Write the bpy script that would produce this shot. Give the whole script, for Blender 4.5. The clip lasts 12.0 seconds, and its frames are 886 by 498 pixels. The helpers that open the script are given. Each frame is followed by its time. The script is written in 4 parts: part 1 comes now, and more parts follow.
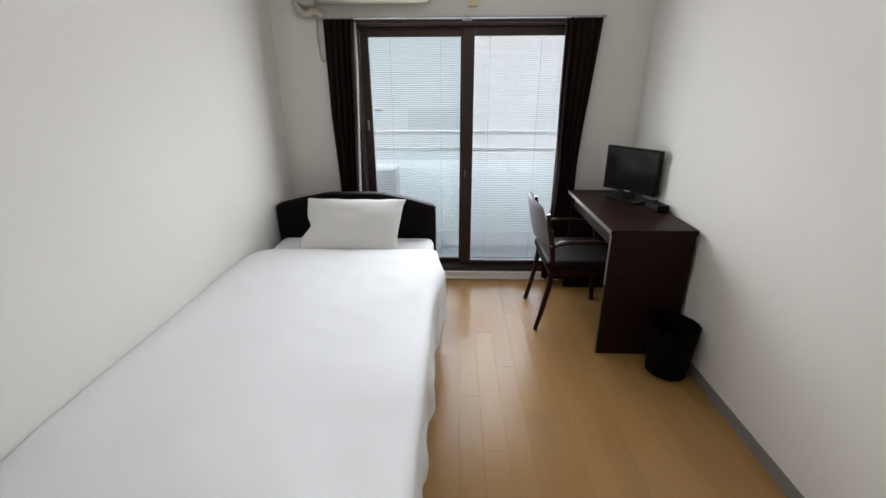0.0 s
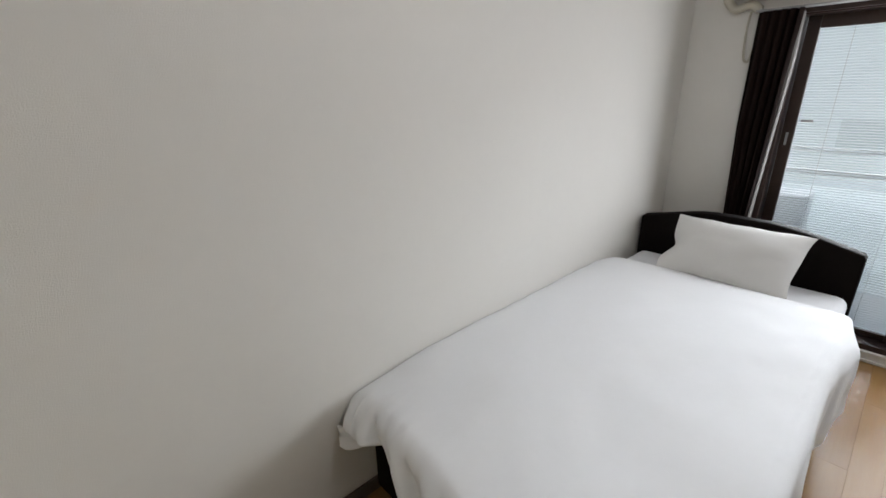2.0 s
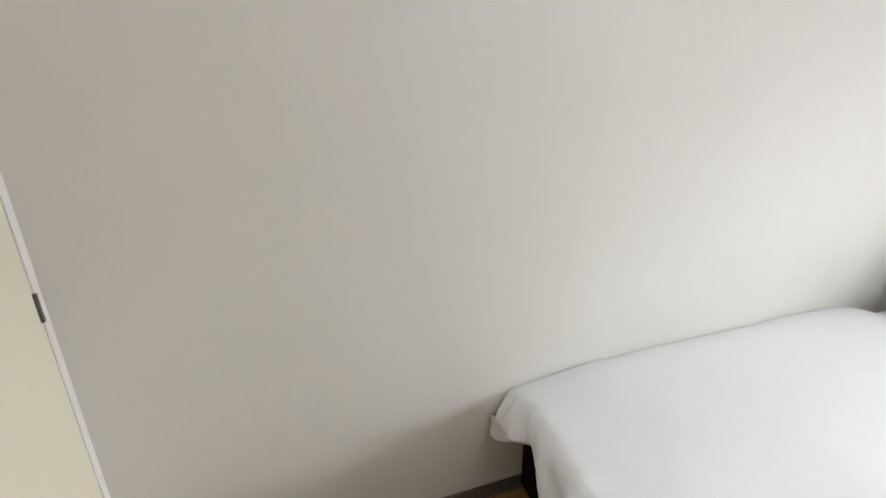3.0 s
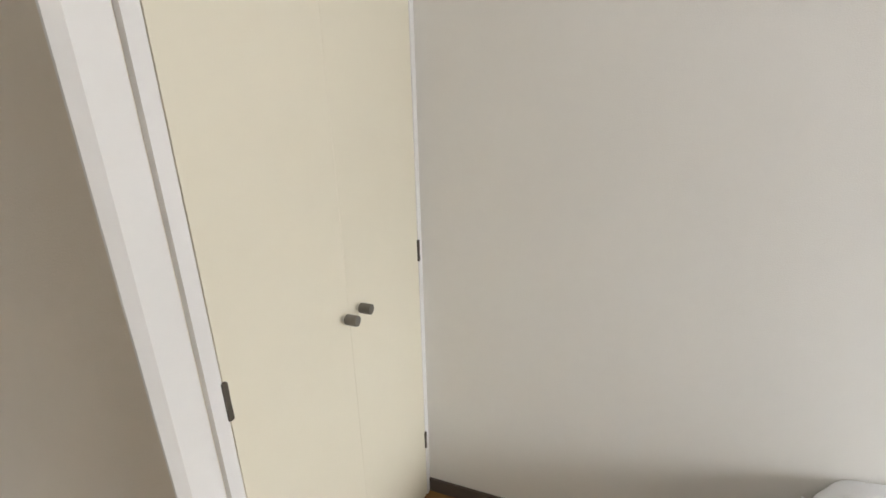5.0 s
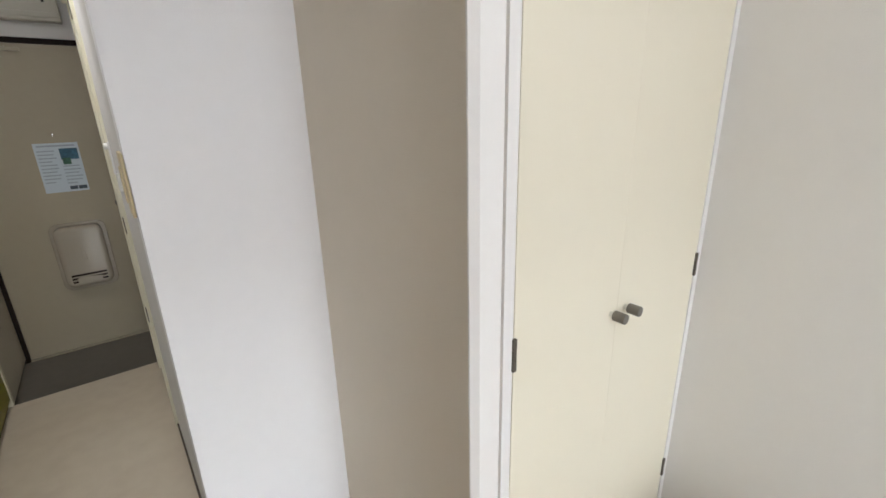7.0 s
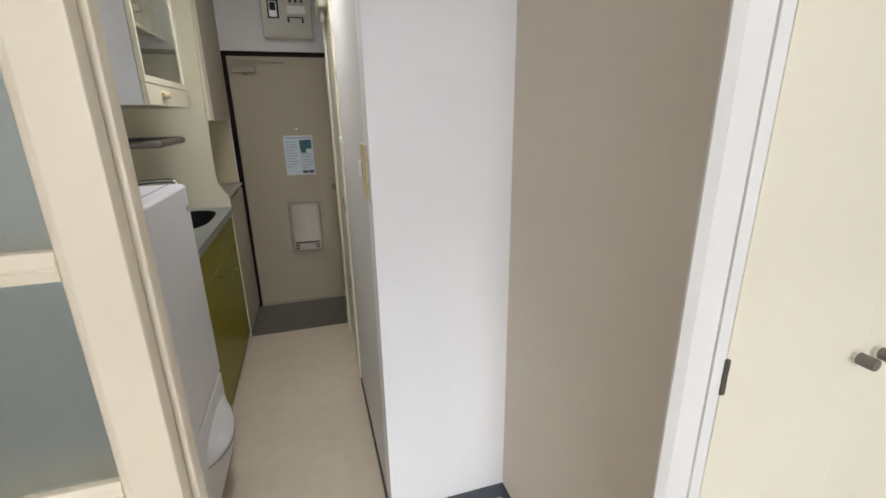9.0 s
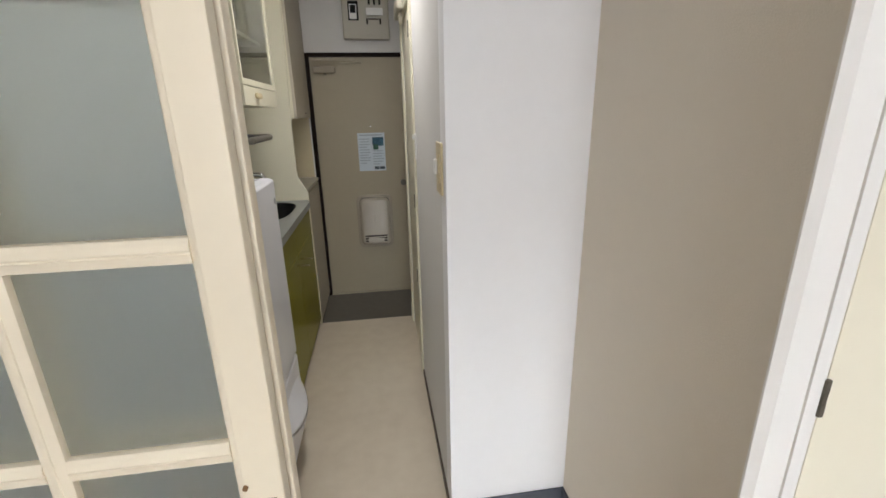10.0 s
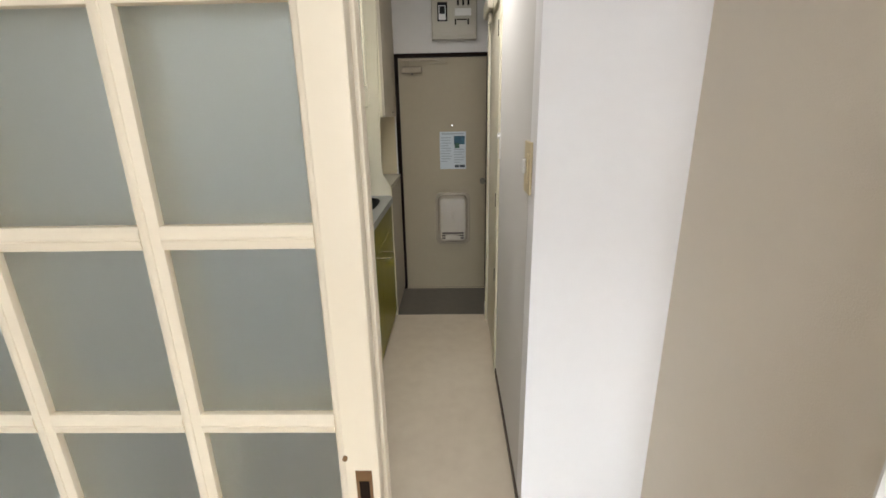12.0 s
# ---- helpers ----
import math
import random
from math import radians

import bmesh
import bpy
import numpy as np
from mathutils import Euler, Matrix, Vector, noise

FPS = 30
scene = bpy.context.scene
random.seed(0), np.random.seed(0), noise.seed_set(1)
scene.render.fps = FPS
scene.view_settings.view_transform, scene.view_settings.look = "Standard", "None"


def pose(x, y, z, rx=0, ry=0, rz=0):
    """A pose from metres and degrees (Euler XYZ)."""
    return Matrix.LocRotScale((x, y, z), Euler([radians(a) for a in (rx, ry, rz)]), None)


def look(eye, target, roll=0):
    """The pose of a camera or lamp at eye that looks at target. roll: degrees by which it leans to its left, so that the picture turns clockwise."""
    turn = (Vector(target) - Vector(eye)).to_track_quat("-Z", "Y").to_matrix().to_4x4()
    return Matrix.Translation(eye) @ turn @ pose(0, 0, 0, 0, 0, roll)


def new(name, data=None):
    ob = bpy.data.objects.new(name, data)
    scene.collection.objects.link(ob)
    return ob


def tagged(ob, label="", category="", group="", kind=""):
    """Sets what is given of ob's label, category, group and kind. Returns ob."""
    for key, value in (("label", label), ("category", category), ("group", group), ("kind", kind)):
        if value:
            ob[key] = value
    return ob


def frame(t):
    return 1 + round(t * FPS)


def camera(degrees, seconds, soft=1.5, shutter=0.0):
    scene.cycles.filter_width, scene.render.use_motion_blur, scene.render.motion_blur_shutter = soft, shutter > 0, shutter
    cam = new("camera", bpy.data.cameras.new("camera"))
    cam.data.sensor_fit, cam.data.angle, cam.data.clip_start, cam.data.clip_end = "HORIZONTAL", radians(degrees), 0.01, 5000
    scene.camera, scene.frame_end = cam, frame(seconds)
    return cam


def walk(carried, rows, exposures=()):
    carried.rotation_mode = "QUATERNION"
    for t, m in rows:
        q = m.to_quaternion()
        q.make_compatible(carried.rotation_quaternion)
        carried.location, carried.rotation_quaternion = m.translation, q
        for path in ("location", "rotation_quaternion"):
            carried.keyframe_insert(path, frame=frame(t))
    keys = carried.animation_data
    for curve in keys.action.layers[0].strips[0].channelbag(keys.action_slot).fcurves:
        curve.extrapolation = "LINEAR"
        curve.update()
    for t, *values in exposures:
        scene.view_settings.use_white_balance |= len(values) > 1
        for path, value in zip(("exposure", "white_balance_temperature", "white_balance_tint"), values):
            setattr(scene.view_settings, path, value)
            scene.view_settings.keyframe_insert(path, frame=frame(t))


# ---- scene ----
cam = camera(91.03, 12.0, soft=1.6)
PATH = [
    (0, pose(1.1867, 0.5702, 1.4116, 69.147, 0.164, 1.673)),
    (0.5, pose(1.1431, 0.6267, 1.4114, 69.127, 0.359, 8.704)),
    (1, pose(1.1258, 0.6641, 1.4111, 69.391, 0.513, 20.327)),
    (1.5, pose(1.1106, 0.6235, 1.4127, 69.678, 0.751, 34.151)),
    (2, pose(1.1050, 0.5936, 1.4127, 70.208, 0.874, 47.125)),
    (2.5, pose(1.1191, 0.5841, 1.4135, 70.942, 0.899, 59.356)),
    (3, pose(1.1300, 0.5596, 1.4144, 71.045, 0.440, 70.980)),
    (3.2, pose(1.1283, 0.5516, 1.4139, 70.491, 0.511, 75.756)),
    (4.8, pose(1.1805, 0.5255, 1.4286, 71.174, 0.867, 106.496)),
    (5, pose(1.1989, 0.5174, 1.4273, 71.225, 1.034, 110.081)),
    (5.5, pose(1.2571, 0.5016, 1.4245, 71.600, 1.034, 118.733)),
    (6, pose(1.2947, 0.5013, 1.4246, 72.094, 1.452, 126.656)),
    (6.5, pose(1.3057, 0.4918, 1.4243, 72.307, 1.218, 134.564)),
    (7, pose(1.3228, 0.4859, 1.4290, 72.335, 1.380, 141.818)),
    (7.5, pose(1.3471, 0.4778, 1.4298, 72.351, 1.406, 148.043)),
    (7.7, pose(1.3648, 0.4778, 1.4255, 72.711, 1.284, 150.120)),
    (9.3, pose(1.4419, 0.4897, 1.4325, 72.682, 1.018, 165.844)),
    (9.5, pose(1.4488, 0.4931, 1.4366, 72.605, 1.108, 167.546)),
    (10, pose(1.4663, 0.4962, 1.4363, 72.636, 1.118, 171.413)),
    (10.5, pose(1.4884, 0.5016, 1.4359, 72.716, 0.998, 174.747)),
    (11, pose(1.5058, 0.5047, 1.4368, 72.667, 0.996, 177.429)),
    (11.5, pose(1.5152, 0.5108, 1.4357, 72.729, 0.977, 179.467)),
    (12, pose(1.5112, 0.5109, 1.4374, 72.707, 1.026, -178.920)),
]
walk(cam, PATH, ((0, -.46, 6320, 10), (1.5, -.60, 6330, 10), (2, -.56, 6340, 10), (2.5, -.28, 6370, 10), (4, -.06, 6450, 10), (5.5, .04, 6500, 10), (6.5, .18, 6180, 10), (7.5, .22, 6250, 10), (9.5, .29, 6230, 10), (10.5, .34, 6400, 10), (12, .48, 6480, 10)))

# ---- light ----
world = bpy.data.worlds.new("world")
scene.world = world
world.use_nodes = True
wn = world.node_tree.nodes
sky = wn.new("ShaderNodeTexSky")
sky.sky_type, sky.sun_disc = "NISHITA", False
sky.sun_elevation, sky.sun_rotation = radians(43), radians(200)
world.node_tree.links.new(sky.outputs[0], wn["Background"].inputs[0])
wn["Background"].inputs[1].default_value = 0.10


def lamp(name, kind, m, energy, color, **sizes):
    data = bpy.data.lights.new(name, kind)
    data.energy, data.color = energy, color
    for key, value in sizes.items():
        if key == "size":
            data.size = value
        elif key == "size_y":
            data.shape, data.size_y = "RECTANGLE", value
        elif key == "angle":
            data.angle = value
        elif key == "radius":
            data.shadow_soft_size = value
    ob = new(name, data)
    ob.matrix_world = m
    return ob


lamp("sun", "SUN", look((-5, -14, 14), (0, 0, 0)), 4.8, (1, .97, .93), angle=radians(2))
lamp("balcony_daylight", "AREA", look((1.25, 12.5, 4.2), (1.25, 3.8, 0.9)), 2000, (.92, .97, 1), size=10.0, size_y=2.8)
lamp("window_daylight", "AREA", look((1.245, 3.702, 1.16), (1.245, 0, 1.16)), 30, (.965, .975, 1), size=1.26, size_y=1.10)
lamp("room_ceiling_light", "POINT", pose(1.25, 1.5, 2.26), 14, (.995, .985, 1), radius=.12)
lamp("kitchen_ceiling_light", "AREA", look((1.6, -1.5, 2.38), (1.6, -1.5, 0)), 9.0, (1, .965, .93), size=.22, size_y=.22)


# ---- materials ----
def mat(name, color, rough=.6, metal=0.0, vary=.06, scale=8.0, bump=0.0, bump_scale=200.0, spread=0.0, stretch=(1, 1, 1), spec=.5, two=None):
    """A surface with two scales of tone variation, fine relief and, for repeats, a tone of each piece."""
    m = bpy.data.materials.new(name)
    m.use_nodes = True
    nt = m.node_tree
    n, l = nt.nodes, nt.links
    b = n["Principled BSDF"]
    b.inputs["Metallic"].default_value = metal
    b.inputs["Specular IOR Level"].default_value = spec
    tc = n.new("ShaderNodeTexCoord")
    mp = n.new("ShaderNodeMapping")
    mp.inputs["Scale"].default_value = stretch
    l.new(tc.outputs["Object"], mp.inputs["Vector"])
    big = n.new("ShaderNodeTexNoise")
    big.inputs["Scale"].default_value, big.inputs["Detail"].default_value = scale, 4
    fine = n.new("ShaderNodeTexNoise")
    fine.inputs["Scale"].default_value, fine.inputs["Detail"].default_value = scale * 9, 3
    for t in (big, fine):
        l.new(mp.outputs[0], t.inputs["Vector"])
    mix = n.new("ShaderNodeMix")
    mix.data_type = "FLOAT"
    mix.inputs["Factor"].default_value = .4
    l.new(big.outputs["Fac"], mix.inputs["A"])
    l.new(fine.outputs["Fac"], mix.inputs["B"])
    ramp = n.new("ShaderNodeValToRGB")
    lo = two if two else [c * (1 - vary) for c in color]
    hi = color if two else [min(1, c * (1 + vary)) for c in color]
    ramp.color_ramp.elements[0].position, ramp.color_ramp.elements[1].position = .3, .7
    ramp.color_ramp.elements[0].color, ramp.color_ramp.elements[1].color = (*lo, 1), (*hi, 1)
    l.new(mix.outputs["Result"], ramp.inputs[0])
    out = ramp.outputs[0]
    if spread:
        info = n.new("ShaderNodeObjectInfo")
        hsv = n.new("ShaderNodeHueSaturation")
        mr = n.new("ShaderNodeMapRange")
        mr.inputs["To Min"].default_value, mr.inputs["To Max"].default_value = 1 - spread, 1 + spread
        l.new(info.outputs["Random"], mr.inputs["Value"])
        l.new(mr.outputs[0], hsv.inputs["Value"])
        l.new(out, hsv.inputs["Color"])
        out = hsv.outputs[0]
    l.new(out, b.inputs["Base Color"])
    rr = n.new("ShaderNodeMapRange")
    rr.inputs["To Min"].default_value, rr.inputs["To Max"].default_value = rough * .88, min(1, rough * 1.12)
    l.new(fine.outputs["Fac"], rr.inputs["Value"])
    l.new(rr.outputs[0], b.inputs["Roughness"])
    if bump:
        bt = n.new("ShaderNodeTexNoise")
        bt.inputs["Scale"].default_value, bt.inputs["Detail"].default_value = bump_scale, 4
        l.new(mp.outputs[0], bt.inputs["Vector"])
        bp = n.new("ShaderNodeBump")
        bp.inputs["Strength"].default_value, bp.inputs["Distance"].default_value = bump, .002
        l.new(bt.outputs["Fac"], bp.inputs["Height"])
        l.new(bp.outputs[0], b.inputs["Normal"])
    return m


def glass(name, color, rough, trans=1.0):
    m = bpy.data.materials.new(name)
    m.use_nodes = True
    b = m.node_tree.nodes["Principled BSDF"]
    b.inputs["Base Color"].default_value = (*color, 1)
    b.inputs["Roughness"].default_value = rough
    b.inputs["Transmission Weight"].default_value = trans
    b.inputs["IOR"].default_value = 1.45
    return m


WALL = mat("wallpaper", (.735, .714, .672), .85, vary=.015, scale=3, bump=.35, bump_scale=320)
HALLWALL = mat("hall_wallpaper", (.72, .70, .675), .85, vary=.015, scale=3, bump=.35, bump_scale=320)
# same wallpaper, lightened in colour for the daylight on the short wall
LITWALL = mat("lit_wallpaper", (.90, .89, .895), .85, vary=.015, scale=3, bump=.35, bump_scale=320)
# same wallpaper, its beige painting in the dimmer, warmer light there
SIDEWALL = mat("shade_tinted_wallpaper", (.775, .705, .60), .85, vary=.015, scale=3, bump=.35, bump_scale=320)
CEIL = mat("ceiling_paper", (.74, .73, .71), .9, vary=.015, bump=.3)
PLANK = mat("oak_laminate", (.315, .178, .065), .24, vary=.1, scale=3, spread=.07, stretch=(14, 1, 1), two=(.28, .156, .055), bump=.06, bump_scale=45, spec=.28)
JOINT = mat("floor_joint", (.245, .135, .05), .8)
VINYL = mat("beige_vinyl", (.67, .59, .47), .36, vary=.05, scale=1.5, two=(.56, .475, .365), bump=.1, bump_scale=90)
GENKAN = mat("grey_entrance_vinyl", (.155, .14, .118), .6, vary=.08, scale=20)
SKIRT = mat("grey_skirting", (.20, .185, .17), .55, vary=.05)
SKIRTB = mat("brown_skirting", (.115, .092, .075), .6, vary=.06, spec=.2)
SKIRTD = mat("slate_skirting", (.09, .10, .125), .5, vary=.05)
CREAM = mat("cream_door_paint", (.80, .745, .60), .45, vary=.012, scale=2.5)
TRIM = mat("white_trim_paint", (.82, .80, .77), .4, vary=.012)
IVORY = mat("ivory_frame_paint", (.77, .685, .535), .42, vary=.02, scale=5)
FROST = glass("frosted_glass", (.90, .95, .95), .48)
CLEAR = glass("window_glass", (.97, .99, .99), .0)
CABGLASS = glass("cabinet_glass", (.94, .97, .96), .03)
DARKWOOD = mat("dark_stained_wood", (.017, .0072, .0052), .36, vary=.25, scale=4, stretch=(1, 10, 10), bump=.05, spec=.10)
CHAIRWOOD = mat("mahogany_wood", (.022, .0065, .0045), .34, vary=.2, scale=6, stretch=(8, 8, 1), spec=.16)
SEATVINYL = mat("grey_brown_vinyl", (.011, .008, .009), .6, vary=.1, scale=30, bump=.2, bump_scale=300, spec=.05)
BACKVINYL = mat("mauve_grey_vinyl", (.19, .175, .20), .6, vary=.05, scale=30, bump=.2, bump_scale=300, spec=.2)
LEATHER = mat("black_brown_leatherette", (.007, .005, .0045), .65, vary=.15, scale=20, bump=.3, bump_scale=260, spec=.06)
SHEET = mat("white_cotton", (.79, .795, .81), .9, vary=.015, scale=4, bump=.25, bump_scale=500)
PILLOWC = mat("off_white_cotton", (.665, .655, .637), .9, vary=.015, scale=4, bump=.25, bump_scale=500)
CURTAIN = mat("dark_brown_curtain", (.015, .0085, .007), .85, vary=.15, scale=40, bump=.3, bump_scale=400, spec=.1)
# white lace, its colour darkened to offset the glare of window_daylight
LACE = mat("dimmed_white_lace", (.16, .15, .14), .9, vary=.1, scale=60)
BRONZE = mat("bronze_aluminium", (.040, .022, .017), .42, metal=.3, vary=.1, scale=10)
SLAT = mat("white_slat", (.56, .585, .62), .5, vary=.02)
BLACKPL = mat("black_plastic", (.005, .005, .005), .4, vary=.1, spec=.15)
SCREEN = mat("tv_screen", (.006, .007, .008), .12, vary=.1)
BINPL = mat("black_bin_plastic", (.003, .003, .003), .5, vary=.1, spec=.06)
CHROME = mat("chrome", (.75, .75, .74), .15, metal=1, vary=.03)
STEEL = mat("stainless_steel", (.47, .50, .52), .36, metal=.85, vary=.06, scale=12)
BASIN = mat("dark_steel_bowl", (.035, .036, .037), .35, metal=.6, vary=.06, scale=12, spec=.3)
PEWTER = mat("pewter_metal", (.19, .175, .148), .45, metal=.5, vary=.06)
HINGE = mat("bronze_hinge", (.13, .115, .09), .5, metal=.6, vary=.1)
FRIDGE = mat("white_enamel", (.78, .78, .81), .3, vary=.01)
GREYPL = mat("grey_plastic", (.35, .35, .36), .45, vary=.05)
OLIVE = mat("olive_green_laminate", (.20, .182, .004), .3, vary=.06, scale=3, spec=.16)
KITCREAM = mat("cream_laminate", (.72, .68, .53), .45, vary=.015, scale=3)
KITWHITE = mat("white_laminate", (.76, .77, .79), .4, vary=.012)
TAUPE = mat("taupe_steel_door", (.385, .33, .232), .5, vary=.03, scale=3, bump=.1, bump_scale=120)
BROWNFR = mat("dark_brown_frame", (.016, .009, .0065), .55, vary=.1, spec=.1)
CABTAUPE = mat("taupe_laminate", (.50, .45, .36), .55, vary=.02, scale=3)
NICHE = mat("yellowed_laminate", (.66, .57, .37), .55, vary=.03, scale=3)
GREIGE = mat("greige_plastic", (.38, .33, .258), .13, vary=.02)
PANELPL = mat("beige_plastic", (.48, .445, .36), .4, vary=.02)
SWITCHPL = mat("aged_ivory_plastic", (.66, .55, .34), .4, vary=.04)
WHITEPL = mat("white_plastic", (.80, .79, .76), .35, vary=.02)
PAPER = mat("paper", (.58, .64, .69), .8, vary=.03, scale=30)
INK = mat("grey_ink", (.36, .41, .46), .8)
TEAL = mat("teal_print", (.055, .13, .19), .8, vary=.5, scale=40)
GREENP = mat("green_print", (.05, .12, .085), .8, vary=.4, scale=60)
DARKP = mat("dark_print", (.07, .09, .11), .8, vary=.3, scale=60)
BRASS = mat("brown_metal", (.26, .16, .08), .4, metal=.6, vary=.08)
CONCRETE = mat("balcony_concrete", (.56, .56, .56), .85, vary=.08, scale=5)
FACADE = mat("pale_facade", (.60, .68, .71), .8, vary=.05, scale=1)
FACADEW = mat("white_facade", (.84, .85, .87), .8, vary=.06, scale=.8)
RAILM = mat("white_rail_paint", (.8, .82, .82), .4)
HAZEP = glass("frosted_balcony_panel", (.90, .96, .98), .6)
ASPHALT = mat("asphalt", (.05, .05, .05), .9, vary=.2, scale=1)
FARGLASS = mat("far_window", (.48, .55, .575), .8, spec=.2)
FARPALE = mat("far_pale_window", (.78, .79, .815), .8, spec=.2)


# ---- mesh helpers ----
def box(x0, x1, y0, y1, z0, z1, bevel=0.0, seg=2):
    bm = bmesh.new()
    bmesh.ops.create_cube(bm, size=1, matrix=Matrix.Translation(((x0 + x1) / 2, (y0 + y1) / 2, (z0 + z1) / 2)) @ Matrix.Diagonal((x1 - x0, y1 - y0, z1 - z0, 1)))
    if bevel:
        bmesh.ops.bevel(bm, geom=bm.edges[:], offset=bevel, segments=seg, affect="EDGES", profile=.5)
    return bm


def join(*parts):
    bm = bmesh.new()
    for p in parts:
        me = bpy.data.meshes.new("tmp")
        p.to_mesh(me)
        bm.from_mesh(me)
        bpy.data.meshes.remove(me)
        p.free()
    return bm


def moved(bm, m):
    bm.transform(m)
    return bm


def cyl(r, p, q, seg=20, r2=None, bevel=0.0):
    p, q = Vector(p), Vector(q)
    d = q - p
    bm = bmesh.new()
    bmesh.ops.create_cone(bm, cap_ends=True, segments=seg, radius1=r, radius2=r if r2 is None else r2, depth=d.length)
    if bevel:
        edges = [e for e in bm.edges if len(e.link_faces) == 2 and any(len(f.verts) > 4 for f in e.link_faces)]
        bmesh.ops.bevel(bm, geom=edges, offset=bevel, segments=2, affect="EDGES", profile=.5)
    bm.transform(Matrix.Translation((p + q) / 2) @ d.to_track_quat("Z", "Y").to_matrix().to_4x4())
    return bm


def tube(points, r, seg=10, flat=1.0):
    """A tube along smooth points; flat squeezes it along the second direction."""
    pts = [Vector(p) for p in points]
    bm = bmesh.new()
    rings = []
    for i, p in enumerate(pts):
        d = (pts[min(i + 1, len(pts) - 1)] - pts[max(i - 1, 0)]).normalized()
        q = d.to_track_quat("Z", "Y").to_matrix()
        rad = r[i] if isinstance(r, (list, tuple)) else r
        rings.append([bm.verts.new(p + q @ Vector((rad * math.cos(2 * math.pi * k / seg), rad * flat * math.sin(2 * math.pi * k / seg), 0))) for k in range(seg)])
    for a, b in zip(rings, rings[1:]):
        for k in range(seg):
            bm.faces.new((a[k], a[(k + 1) % seg], b[(k + 1) % seg], b[k]))
    bm.faces.new(rings[0][::-1])
    bm.faces.new(rings[-1])
    return bm


def smooth_path(points, n=8):
    """Points along a smooth curve through the given ones."""
    p = [Vector(points[0])] + [Vector(q) for q in points] + [Vector(points[-1])]
    out = []
    for i in range(1, len(p) - 2):
        for k in range(n):
            t = k / n
            a, b, c, d = p[i - 1], p[i], p[i + 1], p[i + 2]
            out.append(.5 * ((2 * b) + (c - a) * t + (2 * a - 5 * b + 4 * c - d) * t * t + (3 * b - a - 3 * c + d) * t ** 3))
    out.append(Vector(points[-1]))
    return out


def prism(outline, axis, a, b, bevel=0.0, seg=2):
    """A plate with the outline in the two other axes, from a to b along the axis."""
    bm = bmesh.new()

    def at(u, v, w):
        return (w, u, v) if axis == "x" else (u, w, v) if axis == "y" else (u, v, w)
    lo = [bm.verts.new(at(u, v, a)) for u, v in outline]
    hi = [bm.verts.new(at(u, v, b)) for u, v in outline]
    bm.faces.new(lo[::-1])
    bm.faces.new(hi)
    for i in range(len(lo)):
        j = (i + 1) % len(lo)
        bm.faces.new((lo[i], lo[j], hi[j], hi[i]))
    bmesh.ops.recalc_face_normals(bm, faces=bm.faces[:])
    if bevel:
        bmesh.ops.bevel(bm, geom=[e for e in bm.edges if abs((e.verts[0].co - e.verts[1].co)["xyz".index(axis)]) < 1e-6], offset=bevel, segments=seg, affect="EDGES", profile=.5)
    return bm


def rounded(u0, u1, v0, v1, r, n=6):
    """The outline of a rectangle with round corners."""
    out = []
    for cu, cv, a0 in ((u1 - r, v1 - r, 0), (u0 + r, v1 - r, 90), (u0 + r, v0 + r, 180), (u1 - r, v0 + r, 270)):
        out += [(cu + r * math.cos(radians(a0 + 90 * k / n)), cv + r * math.sin(radians(a0 + 90 * k / n))) for k in range(n + 1)]
    return out


def link(name, bm, material, smooth=True):
    me = bpy.data.meshes.new(name)
    bmesh.ops.recalc_face_normals(bm, faces=bm.faces[:])
    bm.to_mesh(me)
    bm.free()
    me.materials.append(material)
    if smooth:
        me.shade_smooth()
        me.set_sharp_from_angle(angle=radians(38))
    ob = new(name, me)
    if smooth and len(me.polygons) < 3000:
        even = ob.modifiers.new("even_normals", "WEIGHTED_NORMAL")
        even.keep_sharp = True
    return ob


def part(name, bm, material, parent, label=""):
    ob = link(name, bm, material)
    ob.parent = parent
    ob.matrix_parent_inverse = Matrix.Translation(parent.matrix_world.translation).inverted() if parent.parent is None else Matrix()
    return tagged(ob, label)


def piece(name, mesh, parent, place):
    """One of many alike pieces that share a mesh."""
    ob = new(name, mesh)
    ob.parent = parent
    ob.location = place
    return ob


def thing(name, label, category, at=(0, 0, 0), group="", kind=""):
    ob = new(name)
    ob.empty_display_size = .05
    ob.matrix_world = Matrix.Translation(at)
    return tagged(ob, label, category, group, kind)


def structure(name, bm, material, label=""):
    return tagged(link(name, bm, material), label, kind="structure")


# ---- the room's shell ----
W, N = 2.41, 3.65           # east wall, window wall
H = 2.40
HX, SY = 1.273, -.747       # hallway wall, short wall between closet and hallway
EY = -3.138                 # entrance wall
structure("wall_west", box(-.1, 0, -.85, 3.8, -.1, H), WALL)
structure("wall_east", box(W, W + .1, -3.25, 3.8, -.1, H), WALL)
WX0, WX1, WZ0, WZ1 = .505, 1.985, .055, 1.795
structure("wall_north", join(box(0, WX0, N, N + .16, -.1, H), box(WX1, W, N, N + .16, -.1, H), box(WX0, WX1, N, N + .16, WZ1, H), box(WX0, WX1, N + .02, N + .16, -.1, WZ0)), WALL)
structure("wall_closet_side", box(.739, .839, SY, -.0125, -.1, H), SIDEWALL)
structure("wall_stub", box(-.1, HX, SY - .1, SY, -.1, H), LITWALL)
structure("wall_closet_header", box(0, .739, -.1, -.004, 2.02, H), WALL)
structure("wall_partition_header", box(.839, W, -.15, -.02, 1.97, H), WALL)
